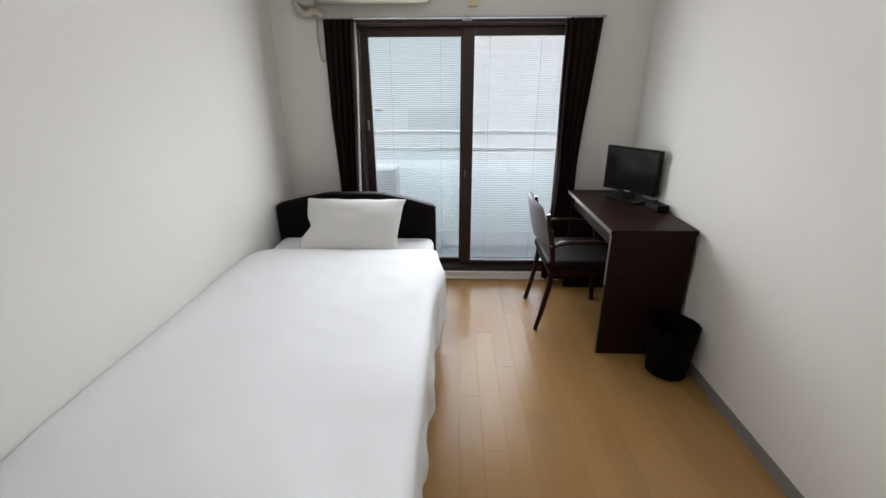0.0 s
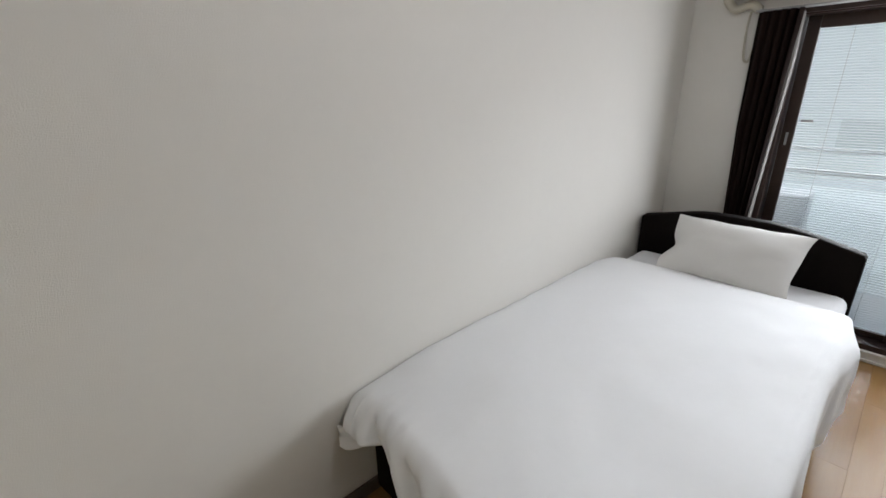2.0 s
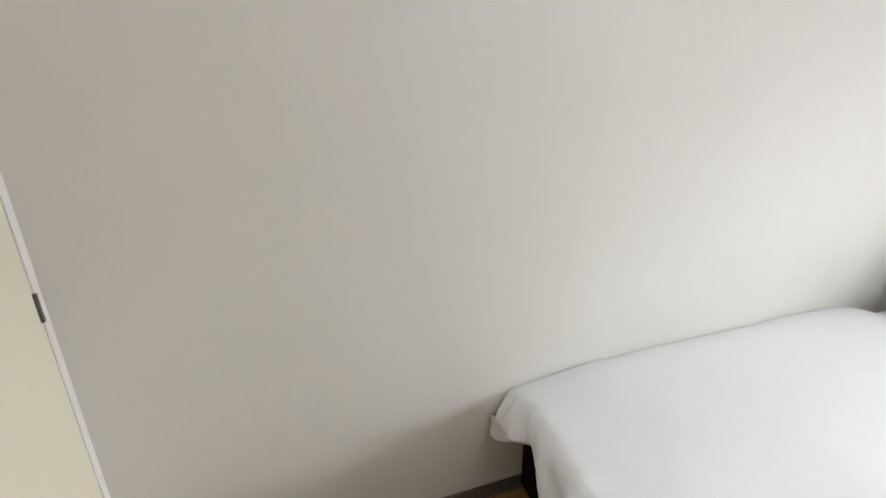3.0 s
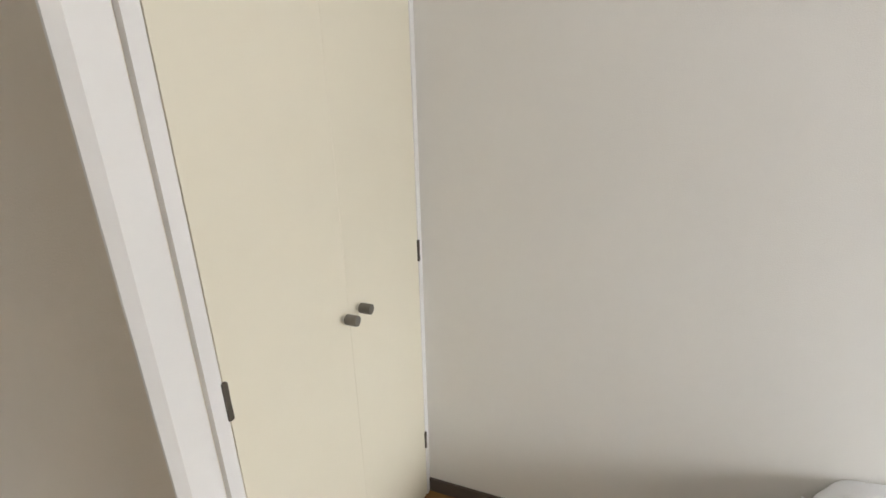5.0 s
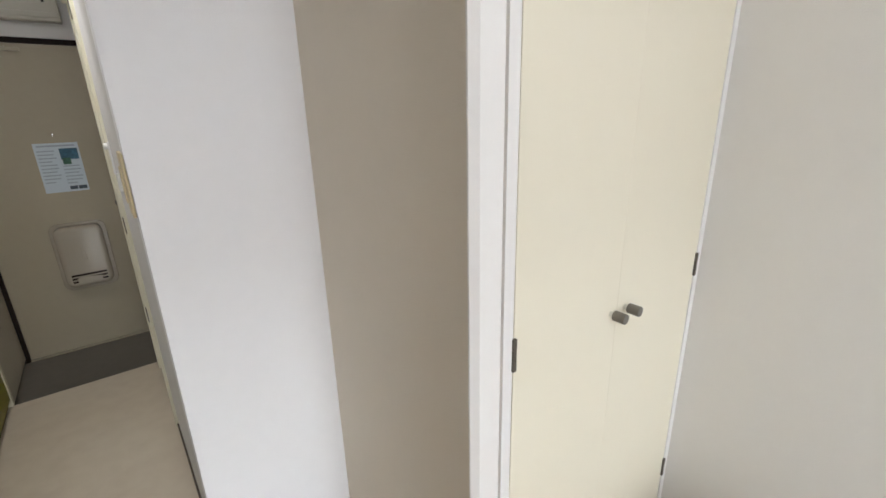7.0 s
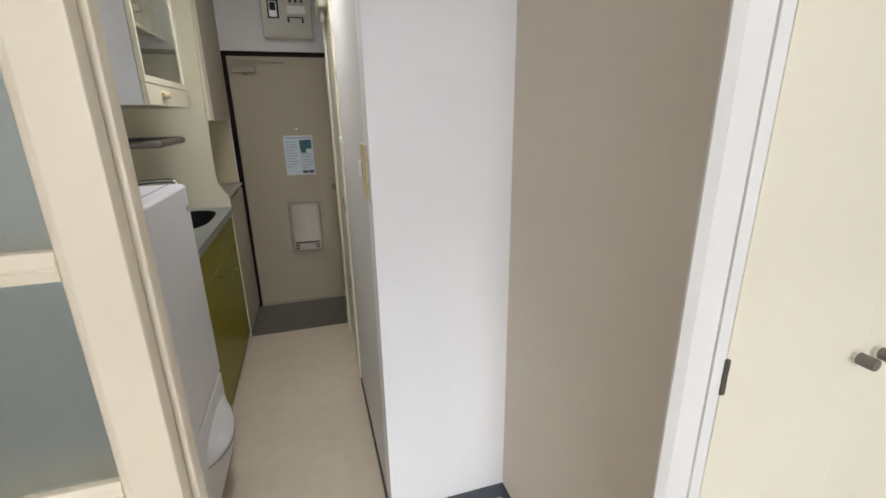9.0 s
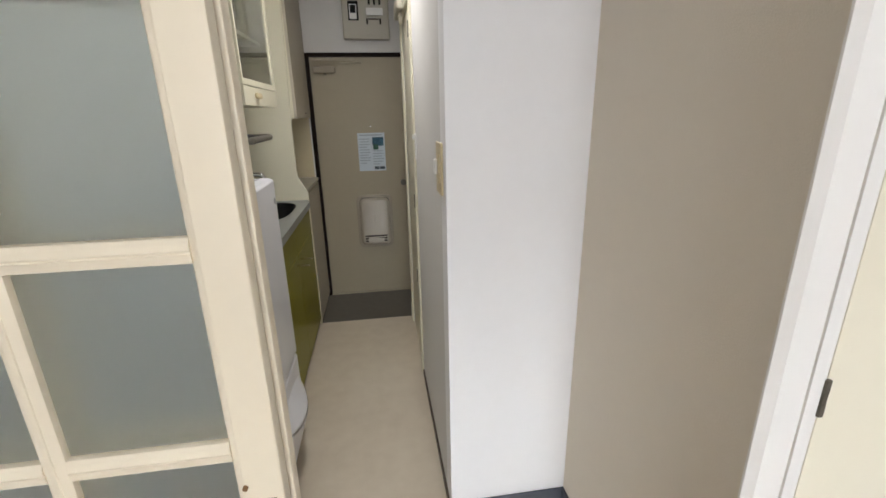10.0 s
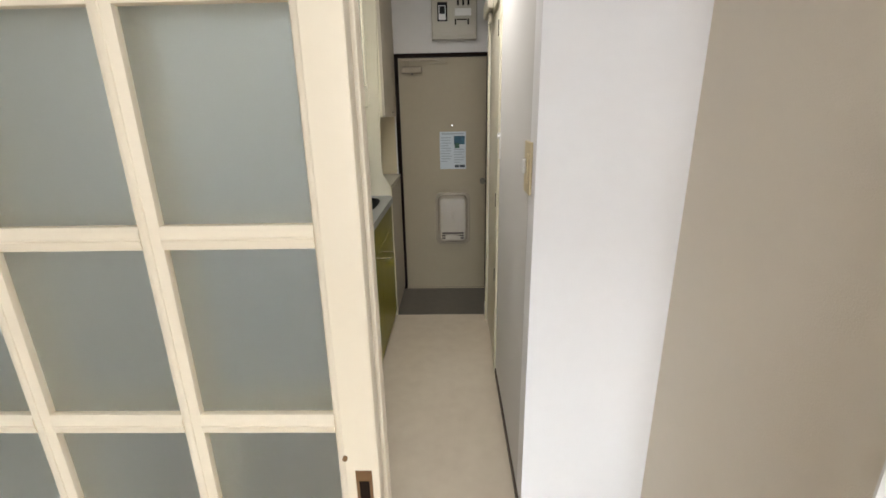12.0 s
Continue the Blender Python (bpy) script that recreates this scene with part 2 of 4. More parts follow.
structure("wall_hall", join(box(HX - .1, HX, -1.74, SY - .1, -.1, H), box(HX - .1, HX, -2.36, -1.74, 1.98, H), box(HX - .1, HX, -2.405, -2.36, -.1, H)), HALLWALL)
structure("wall_entrance_side", box(1.09, 1.19, EY, -2.4052, -.2, H), HALLWALL)
structure("wall_entrance", join(box(1.0, 1.205, EY - .1, EY, -.2, H), box(1.955, W + .1, EY - .1, EY, -.2, H), box(1.205, 1.955, EY - .1, EY, 1.885, H)), HALLWALL)
structure("wall_bathroom", box(.6, .7, -2.6, -1.5, -.1, H), WALL)
structure("ceiling", box(-.1, W + .1, EY - .1, 3.8, H, H + .1), CEIL)
structure("floor_kitchen", box(.839, W, -2.457, -.04, -.12, 0), VINYL)
structure("floor_entrance", box(1.0, W, EY - .15, -2.457, -.16, -.065), GENKAN)
structure("entrance_step_edge", box(HX - .02, 1.935, -2.463, -2.4572, -.065, -.003), GENKAN)
structure("baseboard", box(0, .009, 0, N, 0, .06, .002), SKIRTB, "grey-brown vinyl skirting beside the bed")
structure("baseboard", box(W - .009, W, -.01, N, 0, .06, .002), SKIRT, "grey vinyl skirting along the wall")
structure("baseboard", box(.839, HX + .009, SY, SY + .009, 0, .06, .002), SKIRTD, "slate vinyl skirting on the short wall")
structure("baseboard", box(HX, HX + .007, -1.68, SY - .0005, 0, .034, .002), SKIRTB, "dark brown vinyl skirting in the hallway")
structure("baseboard", box(.839, .848, SY + .0095, -.0135, 0, .06, .002), SKIRTD, "slate vinyl skirting on the closet side")

# ---- closet front ----
jamb = [(.826, -.0122), (.8885, -.0122), (.8885, -.008), (.876, .004), (.826, .004)]
structure("trim_closet_post", prism(jamb, "z", 0, 2.02), TRIM)
structure("trim_closet_jamb", box(.7875, .8135, -.0122, -.001, 0, 2.02, .001), TRIM)
structure("trim_closet_jamb", box(0, .026, -.06, .0, 0, 2.02, .002), TRIM)
structure("closet_back", box(.0, .739, SY, SY + .012, -.1, H), WALL)


def knob(parent, x, y, z):
    """A short cylinder standing out from the door on a thin neck."""
    k = part("knob", cyl(.0125, (x, y + .010, z), (x, y + .040, z), 24, bevel=.002), PEWTER, parent, "pewter cylinder knob")
    part("stem", cyl(.007, (x, y, z), (x, y + .0105, z), 14), CHROME, k)


def hinge(parent, x, y, z, h=.068, along=(1, 0), material=None):
    material = material or HINGE
    a, b = along
    w = .0042
    part("hinge", join(box(x - w * a - .003 * b, x + w * a + .003 * b, y - .004, y + .004 + w * b, z, z + h / 3 - .001), box(x - w * a, x + w * a, y - .004, y + .0035 + w * b, z + h / 3, z + 2 * h / 3), box(x - w * a, x + w * a, y - .004, y + .004 + w * b, z + 2 * h / 3 + .001, z + h)), material, parent, "dark bronze butt hinge")


for x0, x1, kx, hx in ((.0285, .4311, .397, .030), (.4315, .7845, .458, .7862)):
    d = thing("closet_door", "plain cream painted closet door leaf, closed", "door", (x0, 0, .012), "pair of closet doors")
    part("leaf", box(x0, x1, -.0115, -.002, .012, 2.008, .0006, 1), CREAM, d)
    knob(d, kx, -.002, .969)
    for z in (.228, .956, 1.80):
        hinge(d, hx, .0, z)

# ---- window ----
win = thing("window_1", "bronze aluminium two-leaf sliding window reaching to the floor", "window", (1.25, 3.7, .06), kind="structure")
part("window_frame", join(box(WX0, WX0 + .03, N + .01, N + .15, WZ0, WZ1), box(WX1 - .03, WX1, N + .01, N + .15, WZ0, WZ1), box(WX0 + .03, WX1 - .03, N + .01, N + .15, WZ1 - .035, WZ1), box(WX0 + .03, WX1 - .03, N + .01, N + .15, WZ0, WZ0 + .03)), BRONZE, win)
part("window_casing", join(box(WX0 - .045, WX0 + .004, N - .010, N + .012, WZ0 - .05, WZ1 + .002), box(WX1 - .004, WX1 + .045, N - .010, N + .012, WZ0 - .05, WZ1 + .002), box(WX0 + .004, WX1 - .004, N - .010, N + .012, WZ1 - .028, WZ1 + .002)), BRONZE, win)
part("window_sill", join(box(WX0 + .006, WX1 - .006, N - .014, N + .018, -.01, .055, .003), box(WX0 + .006, WX1 - .006, N - .026, N - .0145, 0, .016, .003)), TRIM, win, "white painted sill strip over the floor")


def sash(x0, x1, y0, y1, glass_box):
    gx0, gx1, gz0, gz1 = glass_box
    s = part("sash", join(box(x0, gx0, y0, y1, .087, 1.762, .003), box(gx1, x1, y0, y1, .087, 1.762, .003), box(gx0, gx1, y0 + .001, y1 - .001, .087, gz0, .003), box(gx0, gx1, y0 + .001, y1 - .001, gz1, 1.762, .003)), BRONZE, win)
    p = part("pane", box(gx0 - .004, gx1 + .004, (y0 + y1) / 2 - .002, (y0 + y1) / 2 + .002, gz0 - .004, gz1 + .004), CLEAR, s)
    p.visible_shadow = False
    return s


left_sash = sash(.538, 1.29, 3.757, 3.787, (.595, 1.213, .123, 1.70))
right_sash = sash(1.228, 1.952, 3.717, 3.747, (1.303, 1.896, .118, 1.70))
part("latch", join(box(1.247, 1.259, 3.708, 3.7165, .775, .825, .002), cyl(.006, (1.253, 3.700, .80), (1.253, 3.709, .80), 14)), HINGE, right_sash, "grey crescent latch")
part("pull", box(.560, .572, 3.7525, 3.7565, 1.10, 1.17, .002), GREYPL, left_sash, "grey finger pull")
part("lock", box(.613, .668, 3.752, 3.7565, 1.228, 1.242, .002), GREYPL, left_sash, "grey safety catch")

# slatted blinds behind the panes
slat_bm = box(-.33, .33, -.0072, .0072, -.0006, .0006)
slat_bm.transform(Matrix.Rotation(radians(12), 4, "X"))
slat_mesh = bpy.data.meshes.new("slat")
slat_bm.to_mesh(slat_mesh)
slat_bm.free()
slat_mesh.materials.append(SLAT)
for cx in (.905, 1.595):
    bl = thing("venetian_blind", "white slatted blind lowered behind the window pane", "blind", (cx, 3.86, .1), "window blinds")
    part("head_rail", box(cx - .335, cx + .335, 3.845, 3.875, 1.745, 1.775, .002), SLAT, bl)
    part("bottom_rail", box(cx - .333, cx + .333, 3.85, 3.87, .085, .098, .002), SLAT, bl)
    for dx in (-.18, .17):
        part("cord", cyl(.0014, (cx + dx, 3.86, .09), (cx + dx, 3.86, 1.75), 6), GREYPL, bl)
    for k in range(115):
        piece("slat", slat_mesh, bl, (0, 0, .008 + .01425 * k))


def thick(bm, grid, t):
    """Gives a sheet of rows of points a second face behind it and closes its rim."""
    bm.normal_update()
    back = [[bm.verts.new(v.co - v.normal * t) for v in row] for row in grid]
    rows, cols = len(grid), len(grid[0])
    for j in range(rows - 1):
        for i in range(cols - 1):
            bm.faces.new((back[j][i], back[j + 1][i], back[j + 1][i + 1], back[j][i + 1]))
    rim = [(0, i) for i in range(cols)] + [(j, cols - 1) for j in range(1, rows)] + [(rows - 1, i) for i in range(cols - 2, -1, -1)] + [(j, 0) for j in range(rows - 2, 0, -1)]
    for (a, b), (c, d) in zip(rim, rim[1:] + rim[:1]):
        bm.faces.new((grid[a][b], grid[c][d], back[c][d], back[a][b]))
    return bm


# ---- curtains ----
def curtain(edges, z0, z1, y, folds, seed):
    """A gathered curtain: its two edges at several heights, with folds that deepen downwards."""
    rng = random.Random(seed)
    bm = bmesh.new()
    cols, rows = folds * 10, 30
    zs = [e[0] for e in edges]
    wob = [rng.uniform(-.5, .5) for _ in range(folds + 2)]
    deep = [rng.uniform(.55, 1.35) for _ in range(folds + 2)]
    grid = []
    for r in range(rows + 1):
        z = z0 + (z1 - z0) * r / rows
        a = float(np.interp(z, zs, [e[1] for e in edges]))
        b = float(np.interp(z, zs, [e[2] for e in edges]))
        line = []
        for c in range(cols + 1):
            u = c / cols
            ph = u * folds * 2 * math.pi + .5 * math.sin(3 * u + z * 1.5) + wob[int(u * folds)] * .3
            k = min(folds, u * folds)
            swell = deep[int(k)] * (1 - k % 1) + deep[int(k) + 1] * (k % 1)
            amp = swell * (.028 + .010 * math.sin(5 * u + seed) + .007 * math.sin(z * 3 + u * 9)) * (1 - .35 * max(0, (z - 1.5) / .3))
            line.append(bm.verts.new((a + (b - a) * u + .006 * math.sin(ph * 2 + z), y + amp * math.sin(ph), z)))
        grid.append(line)
    for r in range(rows):
        for c in range(cols):
            bm.faces.new((grid[r][c], grid[r][c + 1], grid[r + 1][c + 1], grid[r + 1][c]))
    return thick(bm, grid, .003)


cl = thing("curtain", "dark brown heavy curtain gathered beside the window", "curtain", (.47, 3.59, .05), "window curtains")
part("drape", curtain([(.02, .375, .50), (.69, .369, .505), (1.2, .348, .525), (1.78, .348, .543)], .03, 1.785, 3.585, 5, 3), CURTAIN, cl)
part("tie_band", box(.366, .506, 3.543, 3.552, .60, .65, .003), CURTAIN, cl)
cr = thing("curtain", "dark brown heavy curtain gathered beside the desk", "curtain", (1.97, 3.59, .05), "window curtains")
part("drape", curtain([(.02, 1.835, 2.03), (.45, 1.85, 2.01), (.62, 1.872, 2.005), (.85, 1.879, 2.011), (1.12, 1.868, 2.024), (1.4, 1.862, 2.047), (1.78, 1.861, 2.077)], .03, 1.785, 3.585, 5, 8), CURTAIN, cr)
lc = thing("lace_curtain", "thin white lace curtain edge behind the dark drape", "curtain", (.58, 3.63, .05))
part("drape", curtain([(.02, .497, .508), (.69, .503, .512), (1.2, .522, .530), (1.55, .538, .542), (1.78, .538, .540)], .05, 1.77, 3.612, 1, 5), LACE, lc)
rail = thing("curtain_rail", "thin metal double curtain rail over the window", "rail", (1.22, 3.6, 1.8))
part("track", join(box(.335, 2.10, 3.575, 3.595, 1.788, 1.796, .002), box(.335, 2.10, 3.615, 3.633, 1.788, 1.796, .002)), GREYPL, rail)
for bx in (.36, 1.245, 2.08):
    part("bracket", join(box(bx - .008, bx + .008, 3.575, N, 1.796, 1.800), box(bx - .01, bx + .01, N - .006, N, 1.785, 1.803)), GREYPL, rail)
for k in range(5):
    part("runner", cyl(.005, (1.225 + .012 * k, 3.585, 1.772), (1.225 + .012 * k, 3.585, 1.787), 8), GREYPL, rail)

# air conditioner over the window, its pipe and a small box
ac = thing("air_conditioner", "cream wall air conditioner over the window", "air conditioner", (.67, 3.55, 1.88))
part("body", box(.315, 1.02, 3.43, N, 1.872, 2.13, .02, 3), PANELPL, ac)
part("louvre", box(.35, .98, 3.425, 3.47, 1.885, 1.92, .004), PANELPL, ac)
pipe = thing("pipe", "cream taped air conditioner pipe bending down the wall", "pipe", (.28, 3.6, 1.8))
part("hose", tube(smooth_path([(.315, 3.60, 1.885), (.25, 3.60, 1.885), (.185, 3.60, 1.90), (.195, 3.60, 1.85), (.24, 3.60, 1.815), (.30, 3.61, 1.83), (.345, 3.62, 1.80)]), .022, 12), PANELPL, pipe)
part("loose_cord", tube(smooth_path([(.30, 3.635, 1.80), (.295, 3.635, 1.70), (.305, 3.635, 1.57), (.33, 3.635, 1.55), (.345, 3.635, 1.62)]), .006, 8), PANELPL, pipe)
vent_box = thing("junction_box", "small yellowed plastic box over the window", "box", (1.285, 3.64, 1.86))
part("cover", box(1.255, 1.315, 3.615, N, 1.855, 1.93, .006), SWITCHPL, vent_box)

# ---- balcony and beyond ----
structure("balcony_floor", box(-1.2, 3.6, 3.81, 4.8, -.2, -.02), CONCRETE)
fence = thing("balcony_railing", "white metal balcony railing with pale panels", "railing", (1.2, 4.6, 0))
for z in (.847, .997):
    part("rail", box(-1.2, 3.6, 4.585, 4.615, z - .018, z + .018, .003), RAILM, fence)
for x in (-.53, 1.267, 3.064):
    part("post", box(x - .018, x + .018, 4.58, 4.62, -.02, 1.0, .003), RAILM, fence)
for x0, x1 in ((-1.18, -.56), (-.50, 1.237), (1.297, 3.034)):
    part("panel", box(x0, x1, 4.596, 4.604, .06, .75, .001), HAZEP, fence)
unit = thing("outdoor_unit", "white air conditioner outdoor unit on the balcony", "air conditioner", (.4, 4.3, 0))
part("case", box(.08, .683, 4.18, 4.46, .04, .742, .012), RAILM, unit)
part("foot", box(.14, .20, 4.16, 4.48, -.02, .045), GREYPL, unit)
part("foot", box(.50, .56, 4.16, 4.48, -.02, .045), GREYPL, unit)
structure("ground", box(-200, 200, 5.2, 400, -6.2, -6.0), ASPHALT)


def building(label, x0, x1, z1, material, glass_of):
    house = thing("apartment_building", label, "building", ((x0 + x1) / 2, 18, -6))
    part("wall", box(x0, x1, 14, 22, -6, z1), material, house)
    part("roof", box(x0, x1, 13.9, 22.3, z1, z1 + .3), CONCRETE, house)
    x = x0 + 1.75
    while x + 1.7 < x1:
        for z in (-5.2, -2.8, .1):
            w = part("window", box(x, x + 1.7, 13.985, 13.999, z, z + .62), glass_of, house)
            part("sill", box(x - .05, x + 1.75, 13.980, 13.999, z - .06, z - .001), material, w)
        x += 3.4


building("pale blue-grey apartment building across the street", -12.2, 1.62, 3.4, FACADE, FARGLASS)
building("white apartment building across the street", 1.6205, 16, 4.2, FACADEW, FARPALE)


# ---- bed ----
bed = thing("bed", "single bed with a black-brown upholstered headboard", "bed", (.54, 2.2, 0))
part("side_rail", box(.045, 1.045, 1.222, 3.27, .07, .345, .012), LEATHER, bed)
for lx in (.09, .99):
    for ly in (1.32, 3.2):
        part("leg", cyl(.025, (lx, ly, 0), (lx, ly, .072), 14), LEATHER, bed)
head = [(.012, .0), (1.056, .0), (1.056, .655), (1.045, .672), (.86, .722), (.72, .747), (.66, .752), (.40, .752), (.33, .745), (.20, .718), (.026, .678), (.012, .662)]
part("headboard", prism(head, "y", 3.29, 3.36, .012), LEATHER, bed, "black-brown leatherette headboard with a shallow arch")
mat_bm = box(.04, 1.045, 1.26, 3.285, .345, .464, .045, 4)
part("mattress", mat_bm, SHEET, bed)


def drop(d, r=.05):
    """How a cloth falls past an edge: outwards and down for the length d past it."""
    if d <= 0:
        return d, 0.0
    arc = r * math.pi / 2
    if d < arc:
        return r * math.sin(d / r), r * (1 - math.cos(d / r))
    return r + .05 * (d - arc), r + (d - arc)


def duvet():
    bm = bmesh.new()
    nx, ny = 190, 220
    grid = []
    for j in range(ny + 1):
        row = []
        v = j / ny
        for i in range(nx + 1):
            u = i / nx
            over_right = .31 + .02 * math.sin(v * 9)
            x_len = 1.04 + over_right
            sx = -.10 + u * (x_len + .10)
            edge_y = 1.226 - .15 * min(sx, 1.05)
            sag = .062 * max(0, 1 - max(sx, 0) / .45)
            hem_z = float(np.interp(sx, (0, .1, .19, .275, .35, .62), (.385, .390, .392, .385, .378, .30)))
            over_foot = .527 - hem_z - sag - .02 * max(0, 1 - max(sx, 0) / .12) ** 2 + .006 * math.sin(sx * 23)
            sy = 2.985 - v * (2.985 - edge_y + over_foot)
            ol, dzl = drop(.020 - sx, .016)
            ox, dzx = drop(sx - 1.045, .055)
            oy, dzy = drop(edge_y - sy, .034)
            x = 1.045 + ox if sx > 1.045 else .020 - ol if sx < .020 else sx
            y = edge_y - oy if sy < edge_y else sy
            z = .508 - max(dzx, dzy, dzl) - .12 * min(dzx, dzy)
            if dzx > 0 and dzy > 0:
                k = min(dzx, dzy)
                x += .30 * k
                y -= .30 * k
            top = 1 if dzx == 0 and dzy == 0 else 0
            puff = math.sin(math.pi * min(1, max(0, (x - .0) / 1.1))) * math.sin(math.pi * min(1, max(0, (3.0 - y) / 1.85))) ** .5 if top else 0
            z += .012 * puff
            z -= .02 * max(0, 1 - max(sx, 0) / .12) ** 2
            z -= sag * min(1, max(0, (1.62 - sy) / .5)) ** 2
            z += .006 * noise.noise((x * 3.1, y * 2.6, 1.0)) + .003 * noise.noise((x * 9, y * 7, 4.0))
            side = min(1, (dzx + dzy) / .2)
            fold = noise.noise((sx * 5.0, sy * 5.0, 9.0))
            if dzx > .02:
                x += side * (.007 * math.sin(sy * 7 + 2 * fold) + .012 * math.sin(sy * 19 + 4 * fold + 9 * dzx) * noise.noise((sy * 2.3, 1.0, 2.0)) + .014 * fold)
            if dzy > .02:
                y -= side * (.010 * math.sin(sx * 15 + 2 * fold) + .012 * fold)
            if dzx > 0:
                x += min(1, dzx / .05) * (.076 * min(1, max(0, (2.985 - sy) / .32)) - .05 - .052 * min(1, max(0, (2.70 - sy) / .42)))
            # the foot: slanting folds, and a gathered corner by the wall that sticks out
            hang = min(1, dzy / .06)
            slant = sx - .75 * dzy
            y -= hang * (.021 * math.sin(30 * slant + 4 * fold) + .011 * math.sin(67 * slant + 1.3 + 2 * fold)) * max(0, 1 - max(sx - .5, 0) / .4)
            corner = max(0, 1 - max(sx, 0) / .16)
            foot = min(1, max(0, (edge_y + .05 - sy) / .14))
            y -= .088 * corner * min(1, dzy / .12)
            z += .004 * corner * foot * math.sin(sx * 150 + 14 * dzy)
            y += .006 * min(1, 1.6 * corner) * foot * math.sin(sx * 120 - 9 * dzy)
            y += .012 * foot * max(0, 1 - max(sx, 0) / .5) * noise.noise((sx * 11, sy * 9, 3.0))
            x += .006 * max(0, 1 - max(sx, 0) / .1) * noise.noise((2.0, sy * 9, 5.0))
            near = max(0, 1 - max(sx, 0) / .55) * min(1, max(0, (edge_y + .10 - sy) / .10))
            ridge = 1 - abs(noise.noise((slant * 16, sy * 4, 11.0))) * 2.6
            y -= .014 * near * max(0, ridge)
            z += .005 * near * max(0, ridge) * (1 - hang)
            head_end = max(0, 1 - v / .13)
            z -= .034 * head_end ** 2 + .006 * max(0, 1 - v / .02)
            row.append(bm.verts.new((max(x, .003), y, z)))
        grid.append(row)
    for j in range(ny):
        for i in range(nx):
            bm.faces.new((grid[j][i], grid[j][i + 1], grid[j + 1][i + 1], grid[j + 1][i]))
    hem = [v.co.copy() for v in grid[-1]]
    return thick(bm, grid, .014), hem


dv = thing("duvet", "smooth white duvet spread over the bed, hanging at its foot", "duvet", (.55, 2.1, .5))
cover_bm, hem_line = duvet()
part("cover", cover_bm, SHEET, dv)
part("hem", tube(hem_line, .0055, 8), SHEET, dv)


def flap():
    """The cover's turned-in corner that hangs below the gathered one by the wall."""
    bm = bmesh.new()
    grid = []
    for j in range(13):
        v = j / 12
        row = []
        for i in range(17):
            u = i / 16
            low = .085 - .072 * u
            row.append(bm.verts.new((.012 + .15 * u + .006 * math.sin(7 * v), 1.112 + .068 * u ** .8 + .010 * math.sin(9 * u + 3 * v) * v, .385 - .01 * u - low * v - .012 * v * math.sin(5 * u))))
        grid.append(row)
    for j in range(12):
        for i in range(16):
            bm.faces.new((grid[j][i], grid[j][i + 1], grid[j + 1][i + 1], grid[j + 1][i]))
    return thick(bm, grid, .005)


part("corner_flap", flap(), SHEET, dv)


def pillow():
    bm = bmesh.new()
    n = 40
    tops, bots = [], []
    for j in range(n + 1):
        a, b = [], []
        v = 2 * j / n - 1
        for i in range(n + 1):
            u = 2 * i / n - 1
            x = .304 * u * (1 + .04 * v) * (1 - .06 * (1 - v * v) * u * u) * (1 + .010 * math.sin(5 * v + u))
            x += .022 * max(0, -u) ** 6 * math.exp(-((v + .12) / .22) ** 2) - .016 * max(0, -u) ** 6 * math.exp(-((v + .72) / .25) ** 2)
            y = .183 * v * (1 - .030 * (1 - u * u)) + .002 * math.sin(11 * u) * v ** 4
            t = max(0, (1 - abs(u) ** 2.4) * (1 - abs(v) ** 2.4)) ** .75
            h = .066 * t + .006 * noise.noise((u * 2.2, v * 2.2, 2.0)) * t + .003 * noise.noise((u * 9, v * 7, 6.0)) * t * max(abs(u), abs(v)) ** 2
            edge = abs(u) > .999 or abs(v) > .999
            p = bm.verts.new((x, y, h if not edge else 0))
            a.append(p)
            b.append(p if edge else bm.verts.new((x, y, -h * .6)))
        tops.append(a)
        bots.append(b)
    for j in range(n):
        for i in range(n):
            bm.faces.new((tops[j][i], tops[j][i + 1], tops[j + 1][i + 1], tops[j + 1][i]))
            bm.faces.new((bots[j][i], bots[j + 1][i], bots[j + 1][i + 1], bots[j][i + 1]))
    return bm


pw = thing("pillow", "off-white cotton pillow leaning on the headboard", "pillow", (.56, 3.14, .5))
part("case", moved(pillow(), pose(.558, 3.105, .610, 41, 0, -1.0)), PILLOWC, pw)

# ---- desk ----
desk = thing("desk", "dark-stained wooden writing desk with closed end panels", "desk", (2.19, 3.1, 0))
part("top", box(1.965, 2.398, 2.650, 3.54, .700, .724, .003), DARKWOOD, desk)
part("end_panel", box(1.972, 2.392, 2.656, 2.678, 0, .699, .002), DARKWOOD, desk)
part("end_panel", box(1.985, 2.392, 3.508, 3.53, 0, .699, .002), DARKWOOD, desk)
part("back_panel", box(2.372, 2.39, 2.679, 3.507, .12, .699, .002), DARKWOOD, desk)
dr = part("drawer", box(1.995, 2.36, 2.70, 3.49, .615, .695, .003), DARKWOOD, desk)
part("edge_strip", box(1.9615, 1.9648, 2.652, 3.538, .702, .722), PEWTER, desk, "worn pale edge strip")
part("edge_strip", box(1.9688, 1.9718, 2.658, 2.676, .42, .699), PEWTER, desk, "worn pale edge strip")

